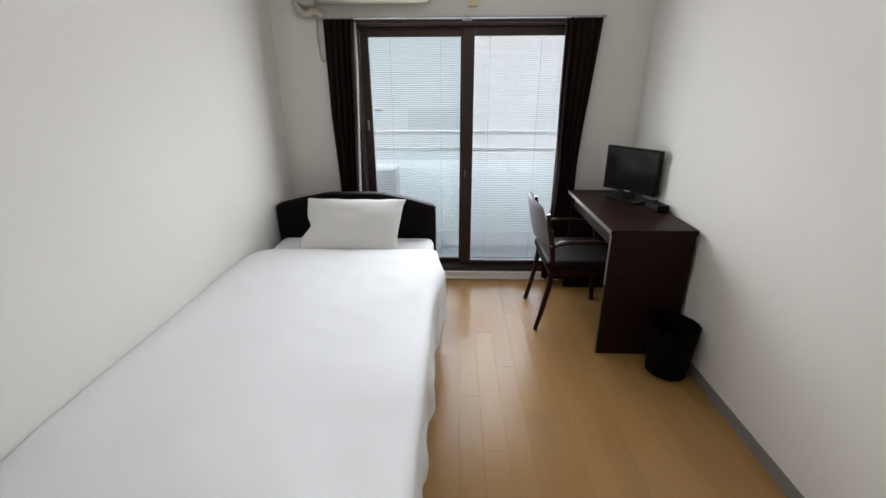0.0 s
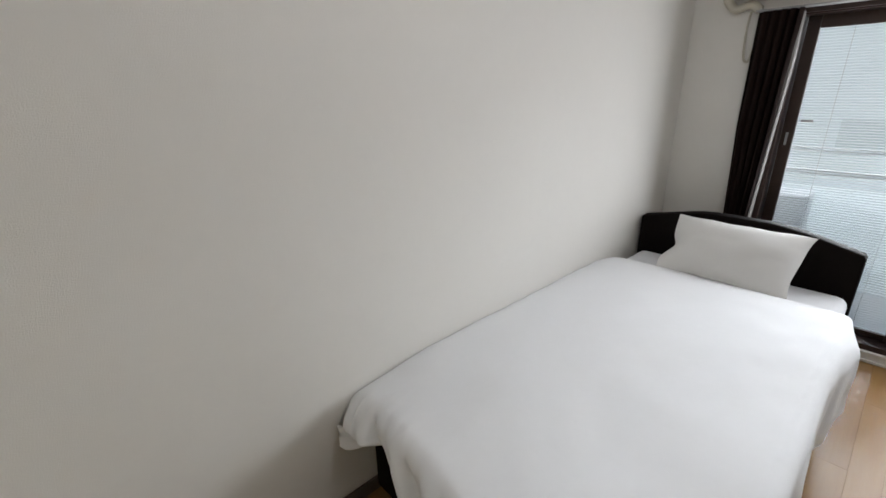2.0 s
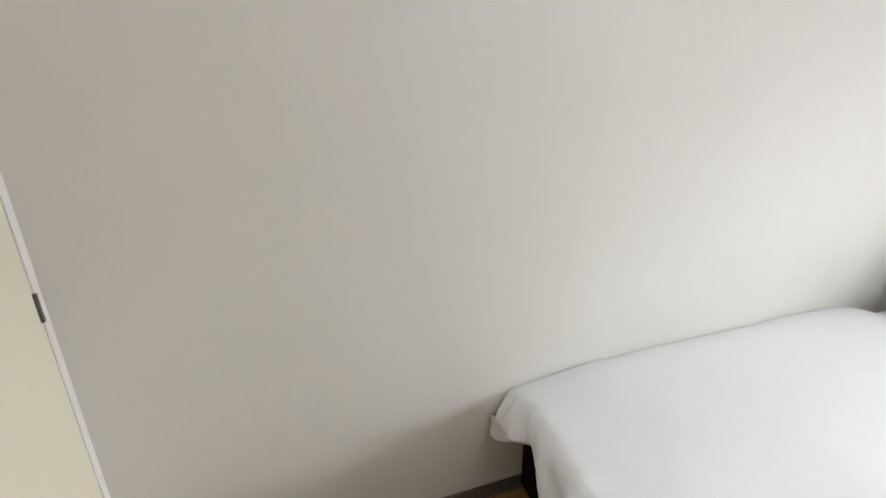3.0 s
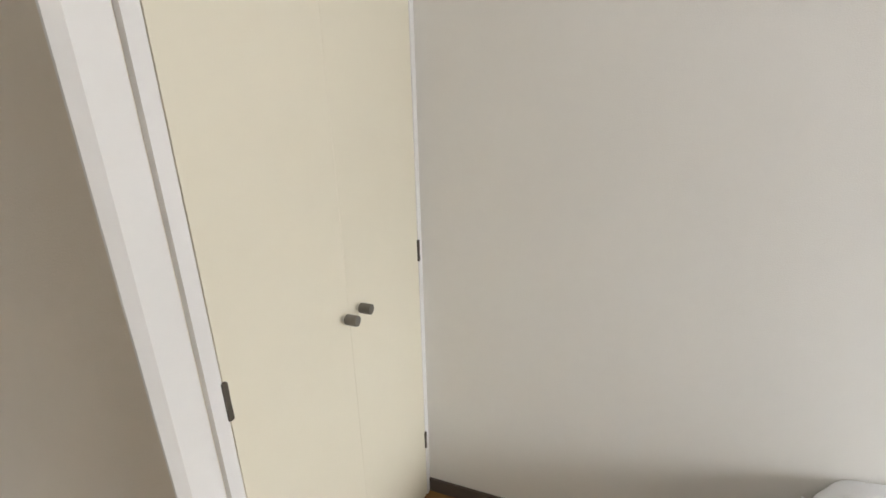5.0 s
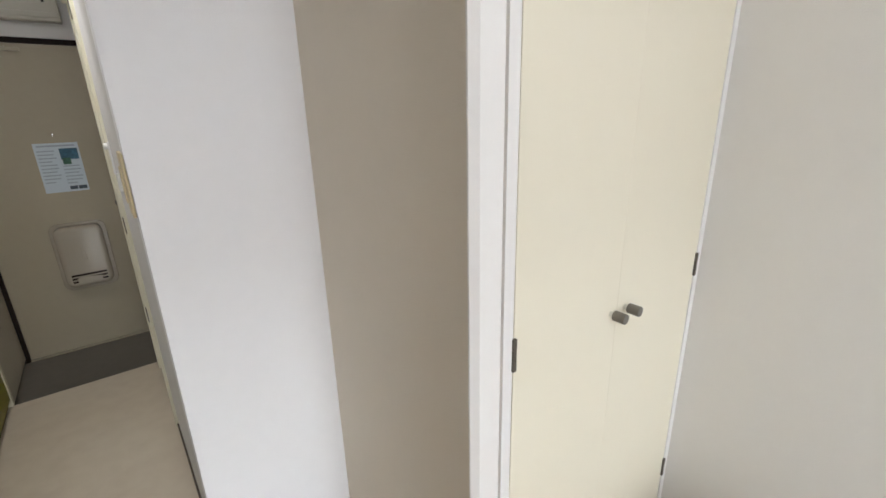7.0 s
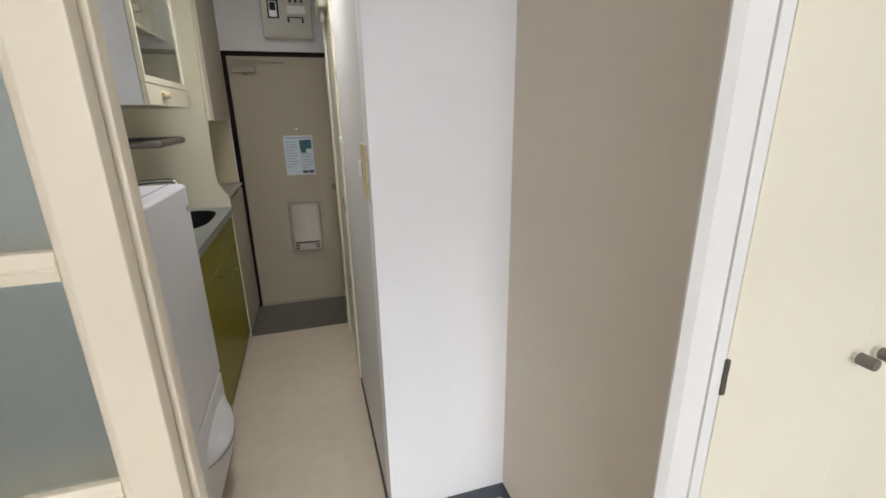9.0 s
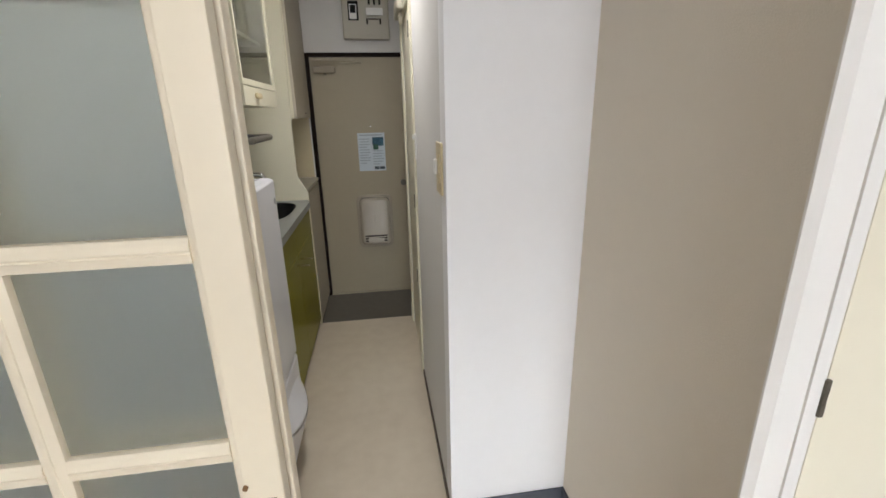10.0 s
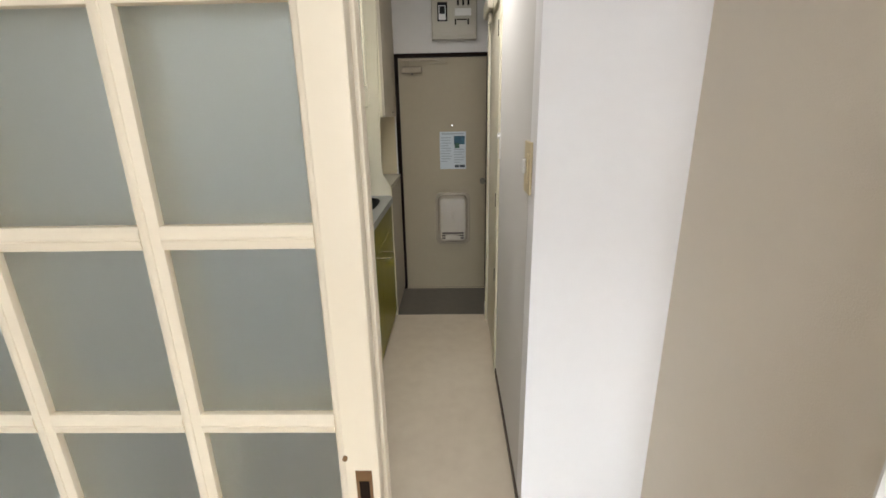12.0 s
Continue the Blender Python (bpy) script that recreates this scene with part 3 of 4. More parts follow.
tv = thing("television", "small black flat television on the desk", "television", (2.27, 3.26, .724))
frame_tv = pose(2.258, 3.265, 0, 0, 0, -54)
part("bezel", moved(join(box(-.180, .180, -.004, .030, .775, 1.045, .005), box(-.14, .14, .030, .055, .80, .99, .01)), frame_tv), BLACKPL, tv)
part("screen", moved(box(-.169, .169, -.0065, -.0042, .793, 1.034), frame_tv), SCREEN, tv)
part("neck", moved(box(-.035, .035, .005, .03, .735, .80, .004), frame_tv), BLACKPL, tv)
part("foot", moved(box(-.115, .115, -.06, .075, .7245, .738, .005), frame_tv), BLACKPL, tv)
part("badge", moved(box(-.018, .018, -.0078, -.0066, .779, .785), frame_tv), GREYPL, tv)
stb = thing("cable_box", "flat black receiver box beside the television", "box", (2.35, 3.04, .724))
part("case", moved(box(-.035, .035, -.065, .065, .7245, .763, .004), pose(2.35, 3.045, 0, 0, 0, 8)), BLACKPL, stb)
part("cord", tube(smooth_path([(2.37, 3.10, .745), (2.385, 3.12, .80), (2.38, 3.16, .86), (2.35, 3.18, .90)]), .0025, 6), BLACKPL, stb)

# ---- chair ----
chair = thing("chair", "mahogany armchair with grey padded back and seat, at the desk", "chair", (1.9, 3.11, 0))
for y, k in ((2.905, -1), (3.318, 1)):
    part("rear_leg", tube(smooth_path([(1.678, y, .0), (1.715, y, .16), (1.742, y, .32), (1.745, y, .46), (1.728, y, .60), (1.70, y, .73)]), [.017 + .004 * math.sin(math.pi * i / 40) for i in range(41)], 10, .75), CHAIRWOOD, chair)
    part("front_leg", tube(smooth_path([(2.135, y, .0), (2.125, y, .2), (2.12, y, .40), (2.10, y, .54), (2.06, y, .565)]), .016, 10), CHAIRWOOD, chair)
    part("armrest", tube(smooth_path([(1.735, y, .535), (1.80, y + .01 * k, .565), (1.92, y + .015 * k, .572), (2.04, y + .01 * k, .565), (2.09, y, .555)]), .019, 10, .7), CHAIRWOOD, chair)
    part("seat_rail", box(1.74, 2.125, y - .01, y + .01, .36, .40, .004), CHAIRWOOD, chair)
part("cross_rail", box(1.738, 1.758, 2.906, 3.317, .355, .395, .004), CHAIRWOOD, chair)
part("cross_rail", box(2.112, 2.132, 2.906, 3.317, .355, .395, .004), CHAIRWOOD, chair)
seat = box(1.715, 2.14, 2.89, 3.335, .395, .455, .022, 3)
part("seat", seat, SEATVINYL, chair, "dark grey-brown padded vinyl seat")


def backrest():
    """A curved pad that swells in the middle and thins to a round rim."""
    bm = bmesh.new()
    n = 24
    front, back = [], []
    for j in range(n + 1):
        a, b = [], []
        v = 2 * j / n - 1
        for i in range(n + 1):
            u = 2 * i / n - 1
            y = 3.112 + .198 * u * (1 - .07 * v ** 4)
            z = .650 + .128 * v * (1 - .12 * u ** 4) + .010 * (1 - u * u)
            x = 1.700 - .026 * v - .042 * (1 - u * u)
            h = .017 * (max(0, 1 - abs(u) ** 7) * max(0, 1 - abs(v) ** 5)) ** .5
            rim = abs(u) > .999 or abs(v) > .999
            p = bm.verts.new((x + h, y, z))
            a.append(p)
            b.append(p if rim else bm.verts.new((x - h, y, z)))
        front.append(a)
        back.append(b)
    for j in range(n):
        for i in range(n):
            bm.faces.new((front[j][i], front[j][i + 1], front[j + 1][i + 1], front[j + 1][i]))
            bm.faces.new((back[j][i], back[j + 1][i], back[j + 1][i + 1], back[j][i + 1]))
    return bm


part("backrest", backrest(), BACKVINYL, chair, "mauve-grey vinyl padded backrest")
for y in (2.886, 3.337):
    for z in (.55, .64):
        part("bolt", cyl(.005, (1.728, y, z), (1.728, y + (.004 if y > 3 else -.004), z), 10), CHROME, chair)

# ---- waste bin ----
bin_ = thing("waste_bin", "round black plastic waste bin against the wall", "bin", (2.275, 2.53, 0))


def bucket(cx, cy, r0, r1, h, t=.004):
    bm = bmesh.new()
    prof = [(0, .004), (r0 - .01, .004), (r0, .012), (r1, h - .006), (r1 + .004, h), (r1 - t, h), (r1 - t, h - .006), (r0 - t, .02), (0, .018)]
    rings = []
    for r, z in prof:
        rings.append([bm.verts.new((cx + max(r, .001) * math.cos(2 * math.pi * k / 40), cy + max(r, .001) * math.sin(2 * math.pi * k / 40), z)) for k in range(40)])
    for a, b in zip(rings, rings[1:]):
        for k in range(40):
            bm.faces.new((a[k], a[(k + 1) % 40], b[(k + 1) % 40], b[k]))
    return bm


part("bucket", bucket(2.288, 2.505, .098, .115, .283), BINPL, bin_)
tap_box = thing("outlet_box", "small black cable box on the wall behind the desk", "box", (2.39, 2.64, .2))
part("case", box(2.372, 2.40, 2.615, 2.645, .20, .262, .004), BLACKPL, tap_box)


# ---- sliding glazed doors ----
def glazed_door(x0, y0, label, pull):
    """Three columns of frosted panes in an ivory frame, 30 mm thick."""
    y1 = y0 + .030
    xs = [(x0 + .066 + .2355 * k, x0 + .066 + .2355 * k + .203) for k in range(3)]
    x1 = xs[-1][1] + .02
    zs = [(.109 + .298 * k, .109 + .298 * k + .263) for k in range(6)]
    d = thing("sliding_door", label, "door", (x0, y0, .012), "kitchen sliding doors")
    part("stile", box(x0, xs[0][0] - .010, y0, y1, .012, 1.95, .004), IVORY, d)
    part("glazing_bead", prism([(xs[0][0] - .0102, y0 + .003), (xs[0][0] - .003, y0 + .005), (xs[0][0], y0 + .009), (xs[0][0], y1 - .009), (xs[0][0] - .003, y1 - .005), (xs[0][0] - .0102, y1 - .003)], "z", zs[0][0], zs[-1][1]), IVORY, d)
    part("stile", box(xs[-1][1], x1, y0, y1, .012, 1.95, .004), IVORY, d)
    part("top_rail", box(xs[0][0], xs[-1][1], y0 + .0005, y1 - .0005, zs[-1][1], 1.95, .003), IVORY, d)
    part("bottom_rail", box(xs[0][0], xs[-1][1], y0 + .0005, y1 - .0005, .012, zs[0][0], .003), IVORY, d)

    def bar(a0, a1, b0, b1, upright):
        """A glazing bar with a groove along it and sloped shoulders on both faces."""
        w, c = (a1 - a0), (a0 + a1) / 2
        prof = [(-w / 2, -.006), (-w * .46, -.0115), (-w * .10, -.0140), (-w * .06, -.0122), (-w * .02, -.0122), (w * .02, -.0140), (w * .24, -.0136), (w * .30, -.0122), (w * .46, -.0105), (w / 2, -.006)]
        prof = prof + [(p, -q) for p, q in prof[::-1]]
        ym = (y0 + y1) / 2
        if upright:
            return prism([(c + p, ym + q) for p, q in prof], "z", b0, b1)
        return prism([(ym + q, c + p) for p, q in prof], "x", b0, b1)
    for k in range(2):
        part("glazing_bar", bar(xs[k][1], xs[k + 1][0], zs[0][0], zs[-1][1], True), IVORY, d)
    for k in range(5):
        for i in range(3):
            part("glazing_bar", bar(zs[k][1], zs[k + 1][0], xs[i][0] - .002, xs[i][1] + .002, False), IVORY, d)
    ym = (y0 + y1) / 2
    for i, (a, b) in enumerate(xs):
        for k, (c, e) in enumerate(zs):
            part("pane", box(a - .003, b + .003, ym - .002, ym + .002, c - .003, e + .003), FROST, d, "frosted glass pane")
    if pull:
        part("pull_plate", box(x0 + .012, x0 + .038, y1 - .001, y1 + .0015, .80, .900), BRASS, d, "brown recessed finger pull")
        part("pull_recess", box(x0 + .017, x0 + .033, y1 + .0012, y1 + .002, .815, .880), BROWNFR, d)
        part("catch", cyl(.004, (x0 + .052, y1 - .001, .925), (x0 + .052, y1 + .004, .925), 10), BRASS, d)
    return d


glazed_door(1.632, -.070, "ivory sliding door with three columns of frosted panes", True)
glazed_door(1.628, -.112, "rear ivory sliding door with frosted panes, stacked behind", False)
structure("door_track", join(box(.893, W, -.115, -.040, -.002, .006), box(.893, W, -.125, -.030, 1.955, 1.969)), IVORY, "ivory door track")

# ---- hallway fixtures ----
sw = thing("light_switch", "aged ivory light switch plate with a white rocker", "switch", (HX, -.84, 1.27))
part("plate", box(HX, HX + .008, -.900, -.800, 1.195, 1.352, .003), SWITCHPL, sw)
part("rocker", box(HX + .008, HX + .020, -.880, -.855, 1.255, 1.300, .004), WHITEPL, sw, "white rocker")
part("rocker", box(HX + .008, HX + .013, -.845, -.818, 1.23, 1.32, .003), SWITCHPL, sw)
bath = thing("door_2", "plain cream bathroom door in a cream frame, closed", "door", (HX, -2.05, 0), kind="structure")
part("door_frame", join(box(HX - .06, HX + .012, -1.74, -1.70, 0, 1.98, .003), box(HX - .06, HX + .012, -2.40, -2.36, 0, 1.98, .003), box(HX - .06, HX + .012, -2.3595, -1.7405, 1.95, 1.99, .003)), KITCREAM, bath)
part("leaf", box(HX - .035, HX - .003, -2.357, -1.742, .01, 1.948, .002), CREAM, bath)
for z in (.55, .965, 1.78):
    part("hinge", box(HX - .004, HX + .016, -1.750, -1.738, z, z + .07, .001), HINGE, bath)
bell = thing("wall_button", "small white push button on a white plate", "switch", (HX, -1.69, 1.29))
part("plate", box(HX, HX + .006, -1.698, -1.665, 1.22, 1.345, .002), WHITEPL, bell)
part("button", cyl(.012, (HX + .005, -1.682, 1.328), (HX + .018, -1.682, 1.328), 16, bevel=.002), WHITEPL, bell)
valve = thing("door_closer", "small beige closer block high on the bathroom door", "door closer", (HX, -2.2, 1.95))
part("body", box(HX + .0125, HX + .045, -2.34, -2.02, 1.955, 2.03, .010, 3), PANELPL, valve)
part("cap", cyl(.030, (HX + .0125, -2.10, 1.925), (HX + .032, -2.10, 1.925), 20, bevel=.006), PANELPL, valve)
part("screw", cyl(.008, (HX + .0315, -2.10, 1.925), (HX + .035, -2.10, 1.925), 12), PEWTER, valve)
structure("trim_step", box(HX, HX + .012, -2.456, -2.405, 0, .11, .002), TRIM)

# ---- entrance ----
ent = thing("door_1", "taupe steel entrance door in a dark brown frame, closed", "door", (1.58, EY, -.06), kind="structure")
part("door_frame", join(box(1.203, 1.234, EY - .06, EY + .012, -.065, 1.883, .002), box(1.925, 1.957, EY - .06, EY + .012, -.065, 1.883, .002), box(1.2325, 1.9265, EY - .06, EY + .012, 1.855, 1.883, .002)), BROWNFR, ent)
part("leaf", box(1.2345, 1.9245, EY - .045, EY - .004, -.055, 1.853, .003), TAUPE, ent)
part("threshold", box(1.2325, 1.9265, EY - .05, EY + .010, -.0655, -.056, .001), TAUPE, ent)
cz = part("closer", box(1.735, 1.900, EY - .004, EY + .050, 1.738, 1.788, .012, 3), GREIGE, ent, "beige door closer")
part("valve_cap", cyl(.009, (1.815, EY + .02, 1.7385), (1.815, EY + .02, 1.727), 14), PEWTER, cz)
part("closer_arm", join(box(1.60, 1.885, EY + .030, EY + .052, 1.826, 1.838, .002), box(1.54, 1.70, EY + .014, EY + .040, 1.808, 1.8255, .003), cyl(.010, (1.845, EY + .03, 1.787), (1.845, EY + .03, 1.827), 12)), TAUPE, cz)
part("peephole", cyl(.0048, (1.504, EY - .005, 1.346), (1.504, EY + .003, 1.346), 16, bevel=.001), CHROME, ent, "chrome peephole")
part("door_knob", join(cyl(.008, (1.262, EY - .005, .90), (1.262, EY + .03, .90), 12), cyl(.024, (1.262, EY + .03, .90), (1.262, EY + .058, .90), 20, bevel=.006)), PEWTER, ent)
mail = part("mail_box", prism(rounded(1.388, 1.634, .392, .786, .046), "y", EY - .004, EY + .105, .026, 4), GREIGE, ent, "greige plastic mail box with slots")
part("mail_back", prism(rounded(1.366, 1.656, .352, .800, .05), "y", EY - .0042, EY + .016, .006, 2), GREIGE, mail)
for k in range(3):
    part("slot", box(1.420, 1.602, EY + .1035, EY + .1056, .424 + .0215 * k, .437 + .0215 * k), BROWNFR, mail)
part("lift_tab", prism([(1.448, .418), (1.575, .418), (1.575, .455), (1.545, .462), (1.478, .455), (1.448, .450)], "y", EY + .103, EY + .1095, .002), GREIGE, mail)
part("ridge", box(1.443, 1.580, EY + .094, EY + .103, .764, .774, .003, 3), GREIGE, mail)
part("clip", box(1.500, 1.520, EY + .103, EY + .1075, .570, .655, .002), GREIGE, mail)
notice = thing("notice", "printed notice sheet with two pictures on the entrance door", "paper", (1.5, EY, 1.0))
part("sheet", box(1.397, 1.611, EY - .0039, EY - .0028, .996, 1.296), PAPER, notice)
part("picture", box(1.407, 1.495, EY - .0027, EY - .0023, 1.195, 1.262), TEAL, notice)
part("picture", box(1.450, 1.490, EY - .0022, EY - .0019, 1.165, 1.205), GREENP, notice)
part("picture", box(1.405, 1.447, EY - .0027, EY - .0023, 1.008, 1.030), DARKP, notice)
part("picture", box(1.452, 1.490, EY - .0027, EY - .0023, 1.008, 1.030), DARKP, notice)
part("heading_bar", box(1.415, 1.595, EY - .0027, EY - .0023, 1.274, 1.284), INK, notice)
for k in range(10):
    w = (.082, .075, .085, .06, .08, .083, .07, .085, .078, .05)[k]
    part("text_bar", box(1.60 - w, 1.60, EY - .0027, EY - .0023, 1.245 - .021 * k, 1.252 - .021 * k), INK, notice)
    if k > 3:
        part("text_bar", box(1.495 - w, 1.495, EY - .0027, EY - .0023, 1.235 - .021 * k, 1.242 - .021 * k), INK, notice)
brk = thing("breaker_panel", "beige electrical breaker panel over the entrance door", "panel", (1.48, EY, 1.98))
part("case", box(1.316, 1.652, EY, EY + .075, 1.965, 2.30, .010, 3), PANELPL, brk)
part("ledge", box(1.328, 1.640, EY + .072, EY + .084, 1.985, 2.012, .004), PANELPL, brk)
mb = part("main_switch", box(1.534, 1.608, EY + .075, EY + .082, 2.088, 2.215, .002), BLACKPL, brk)
part("label_window", box(1.547, 1.598, EY + .082, EY + .0835, 2.097, 2.136), WHITEPL, mb)
part("switch_bezel", join(box(1.547, 1.553, EY + .082, EY + .0835, 2.1365, 2.188), box(1.592, 1.598, EY + .082, EY + .0835, 2.1365, 2.188), box(1.547, 1.598, EY + .082, EY + .0835, 2.1885, 2.193)), WHITEPL, mb)
part("toggle", box(1.562, 1.583, EY + .082, EY + .094, 2.145, 2.182, .002), BLACKPL, mb)
part("cover", box(1.358, 1.480, EY + .073, EY + .084, 2.121, 2.172, .004), WHITEPL, brk, "pale plastic cover strip")
for k in range(3):
    part("breaker", box(1.372 + .038 * k, 1.387 + .038 * k, EY + .075, EY + .081, 2.192, 2.25, .001), BLACKPL, brk)
for k in (0, 2):
    part("breaker", box(1.374 + .0475 * k, 1.386 + .0475 * k, EY + .075, EY + .081, 2.064, 2.102, .001), BLACKPL, brk)
part("breaker_row", box(1.39, 1.465, EY + .075, EY + .0785, 2.095, 2.102), BROWNFR, brk)

# ---- kitchen ----
KX = 1.935
fr = thing("refrigerator", "white two-door refrigerator with a bow handle", "refrigerator", (2.13, -1.1, 0))
part("cabinet", box(1.925, 2.38, -1.335, -.875, .02, 1.19, .012), FRIDGE, fr)
part("upper_door", box(1.88, 1.922, -1.335, -.875, .42, 1.2, .012, 3), FRIDGE, fr)
lowd = part("lower_door", box(1.88, 1.922, -1.335, -.875, .04, .412, .012, 3), FRIDGE, fr)


def scoop(profile, y0, y1, n=28):
    """A bowed lip along the door: the profile's reach swells and fades from end to end."""
    bm = bmesh.new()
    rings = []
    for k in range(n + 1):
        t = k / n
        b = max(.02, math.sin(math.pi * t)) ** .75
        rings.append([bm.verts.new((1.8805 - .052 * reach * b, y0 + (y1 - y0) * t, .25 + (z - .25) * (.35 + .65 * b) + .018 * (1 - b))) for reach, z in profile])
    m = len(profile)
    for a, b in zip(rings, rings[1:]):
        for k in range(m):
            bm.faces.new((a[k], a[(k + 1) % m], b[(k + 1) % m], b[k]))
    bm.faces.new(rings[0])
    bm.faces.new(rings[-1][::-1])
    return bm


part("grip", scoop([(0, .343), (.35, .313), (.75, .273), (1, .254), (1.02, .246), (1.0, .240), (0, .238)], -1.322, -.935), FRIDGE, lowd, "white bowed grip lip")
part("grip_underside", scoop([(0, .2375), (1.0, .2395), (1.0, .222), (.55, .212), (0, .208)], -1.318, -.940), GREYPL, lowd, "grey grip underside")
part("badge", cyl(.013, (1.8795, -1.295, 1.115), (1.878, -1.295, 1.115), 18), GREYPL, fr)
part("top_cover", box(1.89, 2.37, -1.325, -.885, 1.19, 1.203, .004), FRIDGE, fr)
part("top_seam", box(1.93, 1.935, -1.33, -1.02, 1.2032, 1.2045), GREYPL, fr)
for y in (-1.29, -.92):
    part("foot", cyl(.018, (1.95, y, 0), (1.95, y, .022), 12), BLACKPL, fr)

base = thing("kitchen_base_cabinet", "glossy olive green kitchen base cabinet under a steel worktop", "cabinet", (2.17, -1.9, 0))
part("carcass", join(box(KX + .022, W - .002, -2.449, -1.36, .0, .72), box(KX + .022, KX + .03, -2.449, -1.36, .7205, .865), box(W - .012, W - .002, -2.449, -1.36, .7205, .865)), KITCREAM, base)
part("plinth", box(KX + .018, KX + .0215, -2.449, -1.36, 0, .05), BROWNFR, base)
for y0, y1, hy in ((-2.447, -1.9055, -1.965), (-1.9045, -1.362, -1.845)):
    part("drawer_front", box(KX, KX + .02, y0, y1, .697, .862, .0012, 1), OLIVE, base)
    dd = part("door", box(KX, KX + .02, y0, y1, .045, .694, .0012, 1), OLIVE, base)
    part("handle", box(KX - .066, KX + .001, hy - .011, hy + .011, .650, .658, .003), CHROME, dd, "chrome tab handle")
part("handle", box(KX - .035, KX + .001, -1.411, -1.389, .434, .441, .003), CHROME, dd, "chrome tab handle")
part("side_strip", box(KX - .004, KX + .022, -2.4655, -2.4495, 0, .865, .002), KITCREAM, base)


def worktop():
    """A steel slab with an oval bowl let into it."""
    bm = bmesh.new()
    n = 48
    cx, cy = 2.15, -2.13
    x0, x1, y0, y1 = KX - .018, W - .002, -2.449, -1.36
    outer, inner, low, foot = [], [], [], []
    for k in range(n):
        a = 2 * math.pi * (k + .5) / n
        c, s = math.cos(a), math.sin(a)
        sx = ((x1 if c > 0 else x0) - cx) / c if abs(c) > 1e-6 else 9
        sy = ((y1 if s > 0 else y0) - cy) / s if abs(s) > 1e-6 else 9
        t = min(sx, sy)
        outer.append(bm.verts.new((cx + t * c, cy + t * s, .905)))
        inner.append(bm.verts.new((cx + .175 * math.copysign(abs(c) ** .6, c), cy + .26 * math.copysign(abs(s) ** .6, s), .904)))
        low.append(bm.verts.new((cx + .155 * math.copysign(abs(c) ** .6, c), cy + .24 * math.copysign(abs(s) ** .6, s), .76)))
        foot.append(bm.verts.new((cx + t * c, cy + t * s, .866)))
    for k in range(n):
        j = (k + 1) % n
        bm.faces.new((outer[k], outer[j], inner[j], inner[k]))
        bm.faces.new((foot[k], foot[j], outer[j], outer[k]))
    rim = [v.co.copy() for v in inner]
    deep = [v.co.copy() for v in low]
    bmesh.ops.delete(bm, geom=low, context="VERTS")
    bowl = bmesh.new()
    a = [bowl.verts.new(c) for c in rim]
    b = [bowl.verts.new(c) for c in deep]
    for k in range(n):
        j = (k + 1) % n
        bowl.faces.new((a[k], a[j], b[j], b[k]))
    bowl.faces.new(b[::-1])
    return bm, bowl


wt = thing("worktop", "stainless steel worktop with a sink bowl", "worktop", (2.17, -1.9, .866))
slab_bm, bowl_bm = worktop()
part("slab", slab_bm, STEEL, wt)
part("sink_bowl", bowl_bm, BASIN, wt, "dark steel sink bowl")
part("drain", cyl(.04, (2.15, -2.13, .7605), (2.15, -2.13, .766), 24), BASIN, wt)
fa = thing("faucet", "chrome wall faucet over the sink", "faucet", (2.35, -1.75, 1.1))
part("spout", tube(smooth_path([(2.40, -1.9, 1.11), (2.30, -1.9, 1.135), (2.16, -1.9, 1.150), (2.07, -1.9, 1.145), (2.045, -1.9, 1.10)]), .011, 12), CHROME, fa)
part("valve", cyl(.02, (2.36, -1.9, 1.08), (2.36, -1.9, 1.15), 16, bevel=.003), CHROME, fa)
rack = thing("dish_rack", "steel wire dish rack on the wall under the cabinet", "rack", (2.2, -1.85, 1.32))
part("frame", tube(smooth_path([(2.405, -1.97, 1.335), (2.06, -1.97, 1.335), (2.015, -1.945, 1.335), (2.01, -1.90, 1.335), (2.01, -1.60, 1.335), (2.03, -1.55, 1.335), (2.405, -1.54, 1.335)], 6), .015, 10), PEWTER, rack)
for k in range(7):
    part("wire", tube([(2.40, -1.93 + .055 * k, 1.33), (2.012, -1.93 + .055 * k, 1.33)], .003, 6), STEEL, rack)
part("tray", box(2.06, 2.40, -1.85, -1.60, 1.338, 1.352, .004), BLACKPL, rack, "dark drip tray")

upc = thing("wall_cabinet", "white kitchen wall cabinet with a glazed door", "cabinet", (2.2, -1.78, 1.48))
UY0, UY1, UZ = -2.085, -1.468, 1.482
part("side", box(2.0, W - .002, UY1 - .018, UY1, UZ, 2.385, .002), KITWHITE, upc, "bluish white side board")
part("side", box(2.0, W - .002, UY0, UY0 + .018, UZ, 2.385, .002), KITCREAM, upc)
part("bottom", box(2.002, W - .002, UY0 + .0185, UY1 - .0185, UZ, UZ + .018), KITCREAM, upc)
part("top", box(2.002, W - .002, UY0 + .0185, UY1 - .0185, 2.367, 2.385), KITCREAM, upc)
part("back", box(W - .012, W - .003, UY0 + .0185, UY1 - .0185, UZ + .0185, 2.3665), KITCREAM, upc)
part("shelf", box(2.03, W - .013, UY0 + .019, UY1 - .019, 1.78, 1.796), KITCREAM, upc)
part("shelf", box(2.03, W - .013, UY0 + .019, UY1 - .019, 2.05, 2.066), KITCREAM, upc)
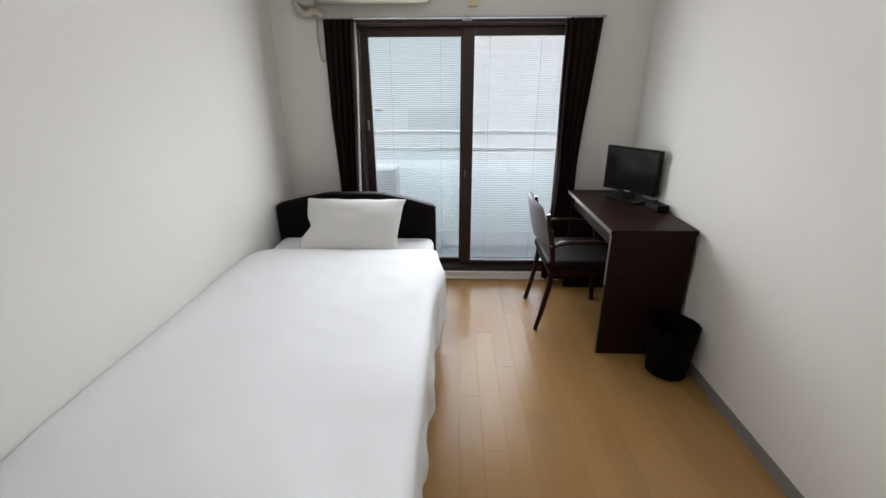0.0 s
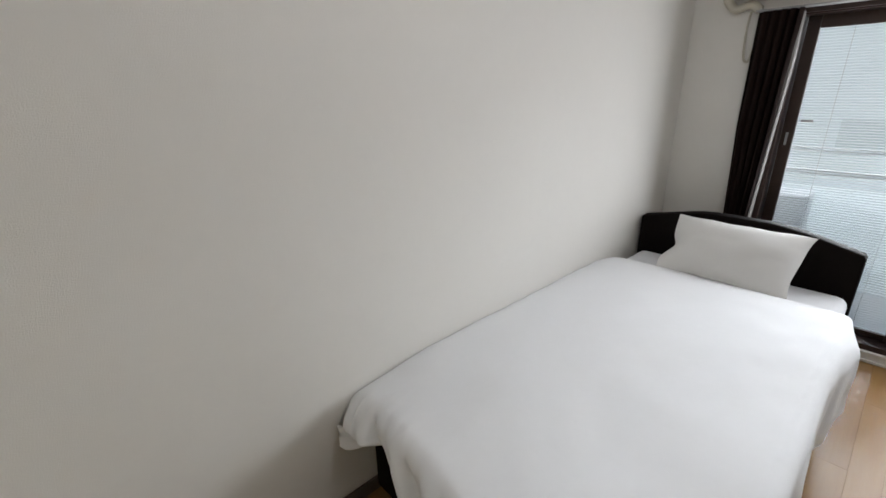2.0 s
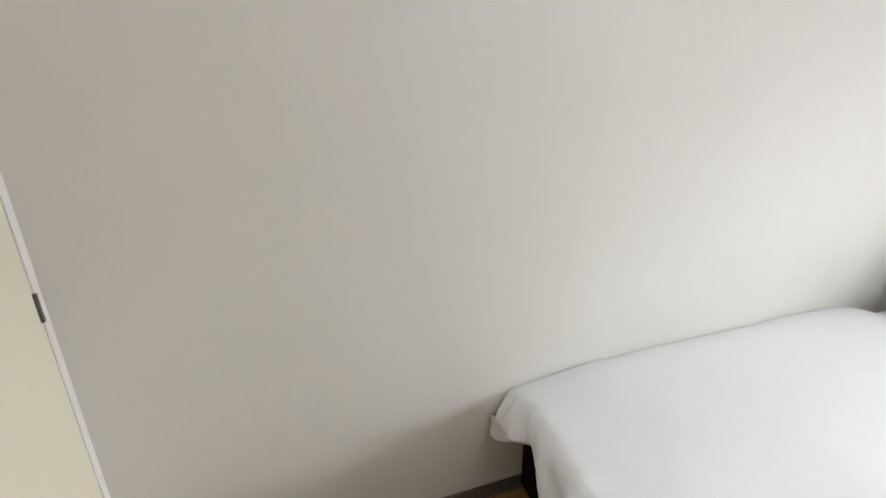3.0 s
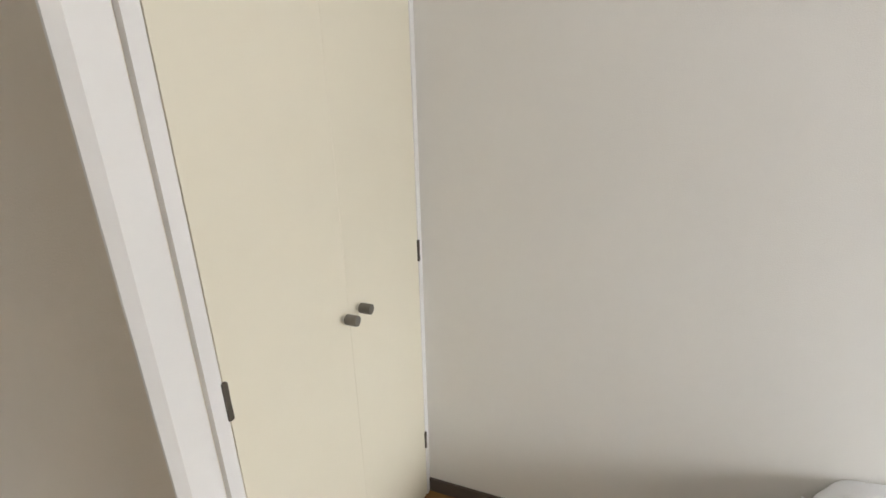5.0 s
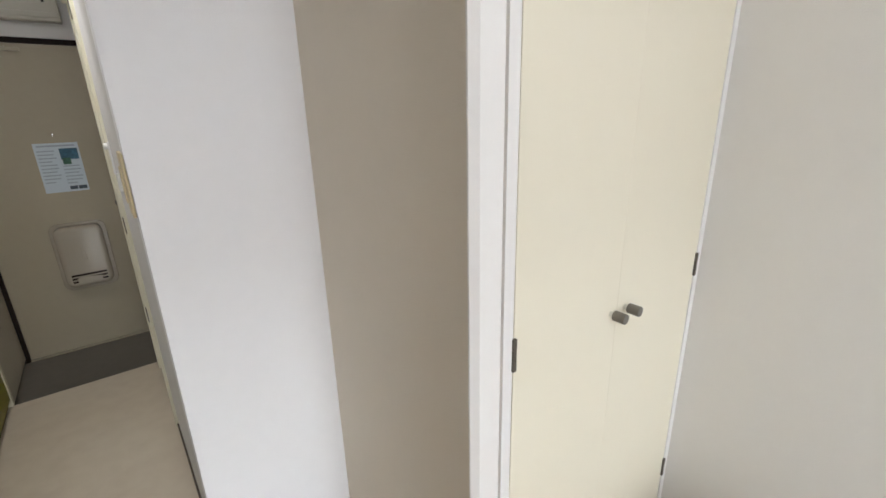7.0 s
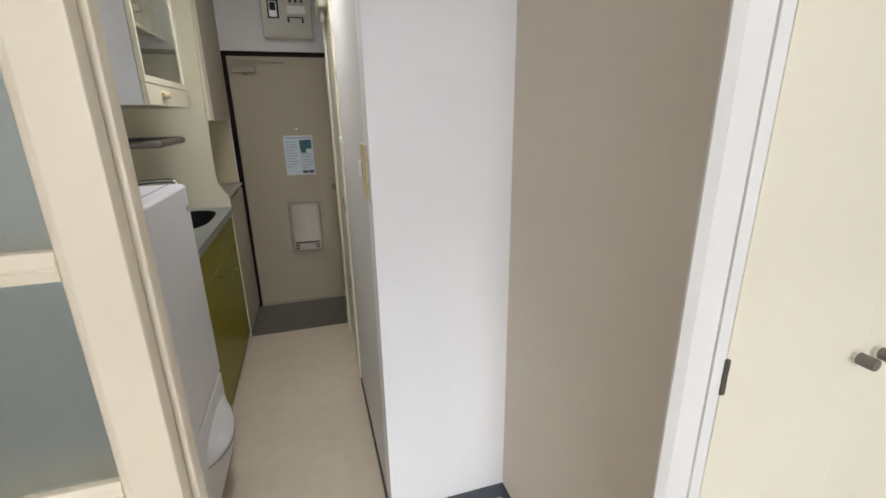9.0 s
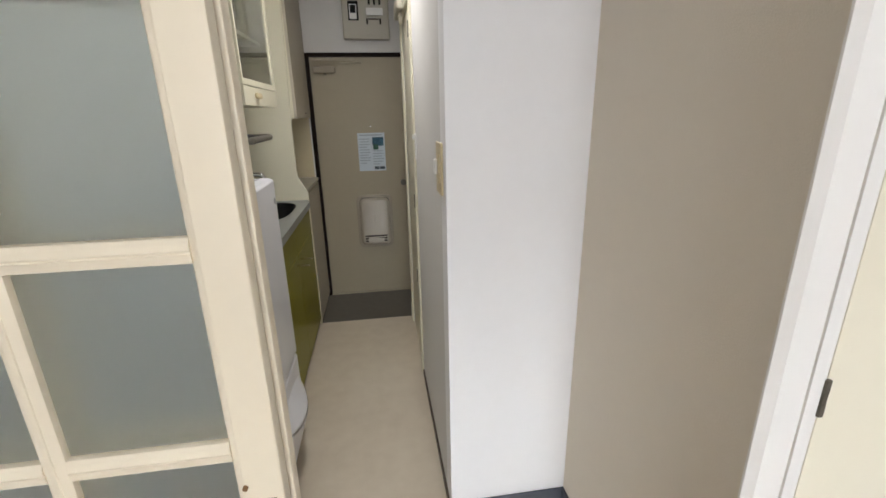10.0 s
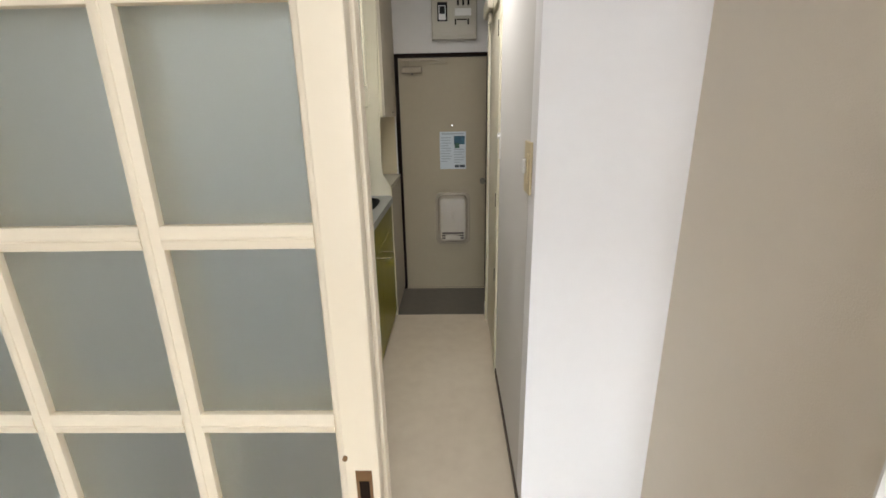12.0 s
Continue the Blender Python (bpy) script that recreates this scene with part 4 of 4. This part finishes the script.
gd = part("glazed_door", join(box(1.98, 1.998, UY0, UY0 + .035, UZ + .082, 2.385, .002), box(1.98, 1.998, UY1 - .014, UY1, UZ + .082, 2.385, .002), box(1.9805, 1.9975, UY0 + .035, UY1 - .014, UZ + .082, UZ + .108, .002), box(1.9805, 1.9975, UY0 + .035, UY1 - .014, 2.35, 2.385, .002)), KITCREAM, upc)
part("glass_pane", box(1.987, 1.991, UY0 + .033, UY1 - .012, UZ + .106, 2.352), CABGLASS, gd)
fl = part("flap", box(1.98, 1.998, UY0, UY1, UZ, UZ + .078, .002), KITCREAM, upc)
part("knob", join(box(1.962, 1.981, -1.668, -1.632, UZ + .030, UZ + .056, .009, 3), box(1.962, 1.981, -1.706, -1.670, UZ + .030, UZ + .056, .009, 3)), SWITCHPL, fl, "aged ivory grip")
bowl_things = thing("storage_jar", "dark round jar on the cabinet shelf", "jar", (2.2, -1.75, 1.5))
part("jar", cyl(.05, (2.15, -1.66, 1.5005), (2.15, -1.66, 1.66), 20, bevel=.008), GREYPL, bowl_things)

epanel = [(W - .002, 0), (KX - .004, 0), (KX - .004, .955), (1.955, .995), (1.985, 1.05), (1.99, 1.10), (1.985, 1.5), (1.96, 2.385), (W - .002, 2.385)]
ep = thing("end_board", "cream laminate end board of the kitchen with a swept edge", "panel", (2.2, -2.46, .85))
part("board", prism(epanel, "y", -2.488, -2.4665, .002), KITCREAM, ep)
sp = thing("splash_board", "cream laminate wall board behind the kitchen worktop", "panel", (W, -1.9, .9))
part("board", box(W - .0018, W - .0004, -2.466, -1.36, .906, H - .02), KITCREAM, sp)
niche = thing("niche_board", "cream laminate wall board over the shoe cabinet", "panel", (W, -2.8, .97))
part("board", box(W - .0018, W - .0004, EY + .002, -2.489, .9632, 1.4195), NICHE, niche)
part("end", box(1.97, W - .002, EY + .0005, EY + .0018, .9632, 1.4195), NICHE, niche)
shoe = thing("shoe_cabinet", "low taupe-cream shoe cabinet beside the entrance", "cabinet", (2.2, -2.8, 0))
part("carcass", box(1.962, W - .002, EY + .02, -2.489, -.064, .945), KITCREAM, shoe)
part("door", box(1.944, 1.961, EY + .022, -2.492, -.03, .93, .002), CABTAUPE, shoe)
part("top_board", box(1.940, W - .002, EY + .018, -2.489, .9455, .963, .003), PANELPL, shoe)
up2 = thing("wall_cabinet", "cream wall cabinet over the shoe cabinet", "cabinet", (2.2, -2.7, 1.42))
part("carcass", box(1.968, W - .002, EY + .03, -2.489, 1.42, 2.385), KITCREAM, up2)
d2 = part("door", box(1.950, 1.9675, EY + .03, -2.489, 1.422, 2.385, .002), CABTAUPE, up2)
part("handle", box(1.944, 1.9495, -2.90, -2.84, 1.45, 1.457, .001), PEWTER, d2)

# ---- plank floor, last ----
floor = structure("floor", box(-.05, W + .05, -.04, N + .03, -.12, -.0115), JOINT)
plank_meshes = {}


def plank_mesh(width, length):
    key = (round(width, 4), round(length, 4))
    if key not in plank_meshes:
        bm = box(-width / 2 + .0001, width / 2 - .0001, -length / 2 + .0001, length / 2 - .0001, -.0115, 0, .0005, 1)
        me = bpy.data.meshes.new("plank")
        bm.to_mesh(me)
        bm.free()
        me.materials.append(PLANK)
        plank_meshes[key] = me
    return plank_meshes[key]


PW, PL = .1007, .909
for i in range(24):
    x = PW * (i + .5)
    y = -.04 - PL * ((i * .37) % 1)
    while y < N + .02:
        a, b = max(y, -.04), min(y + PL, N + .02)
        if b - a > .05:
            w = PW if i < 23 else W - PW * 23
            piece("plank", plank_mesh(w, b - a), floor, (PW * i + w / 2, (a + b) / 2, 0))
        y += PL
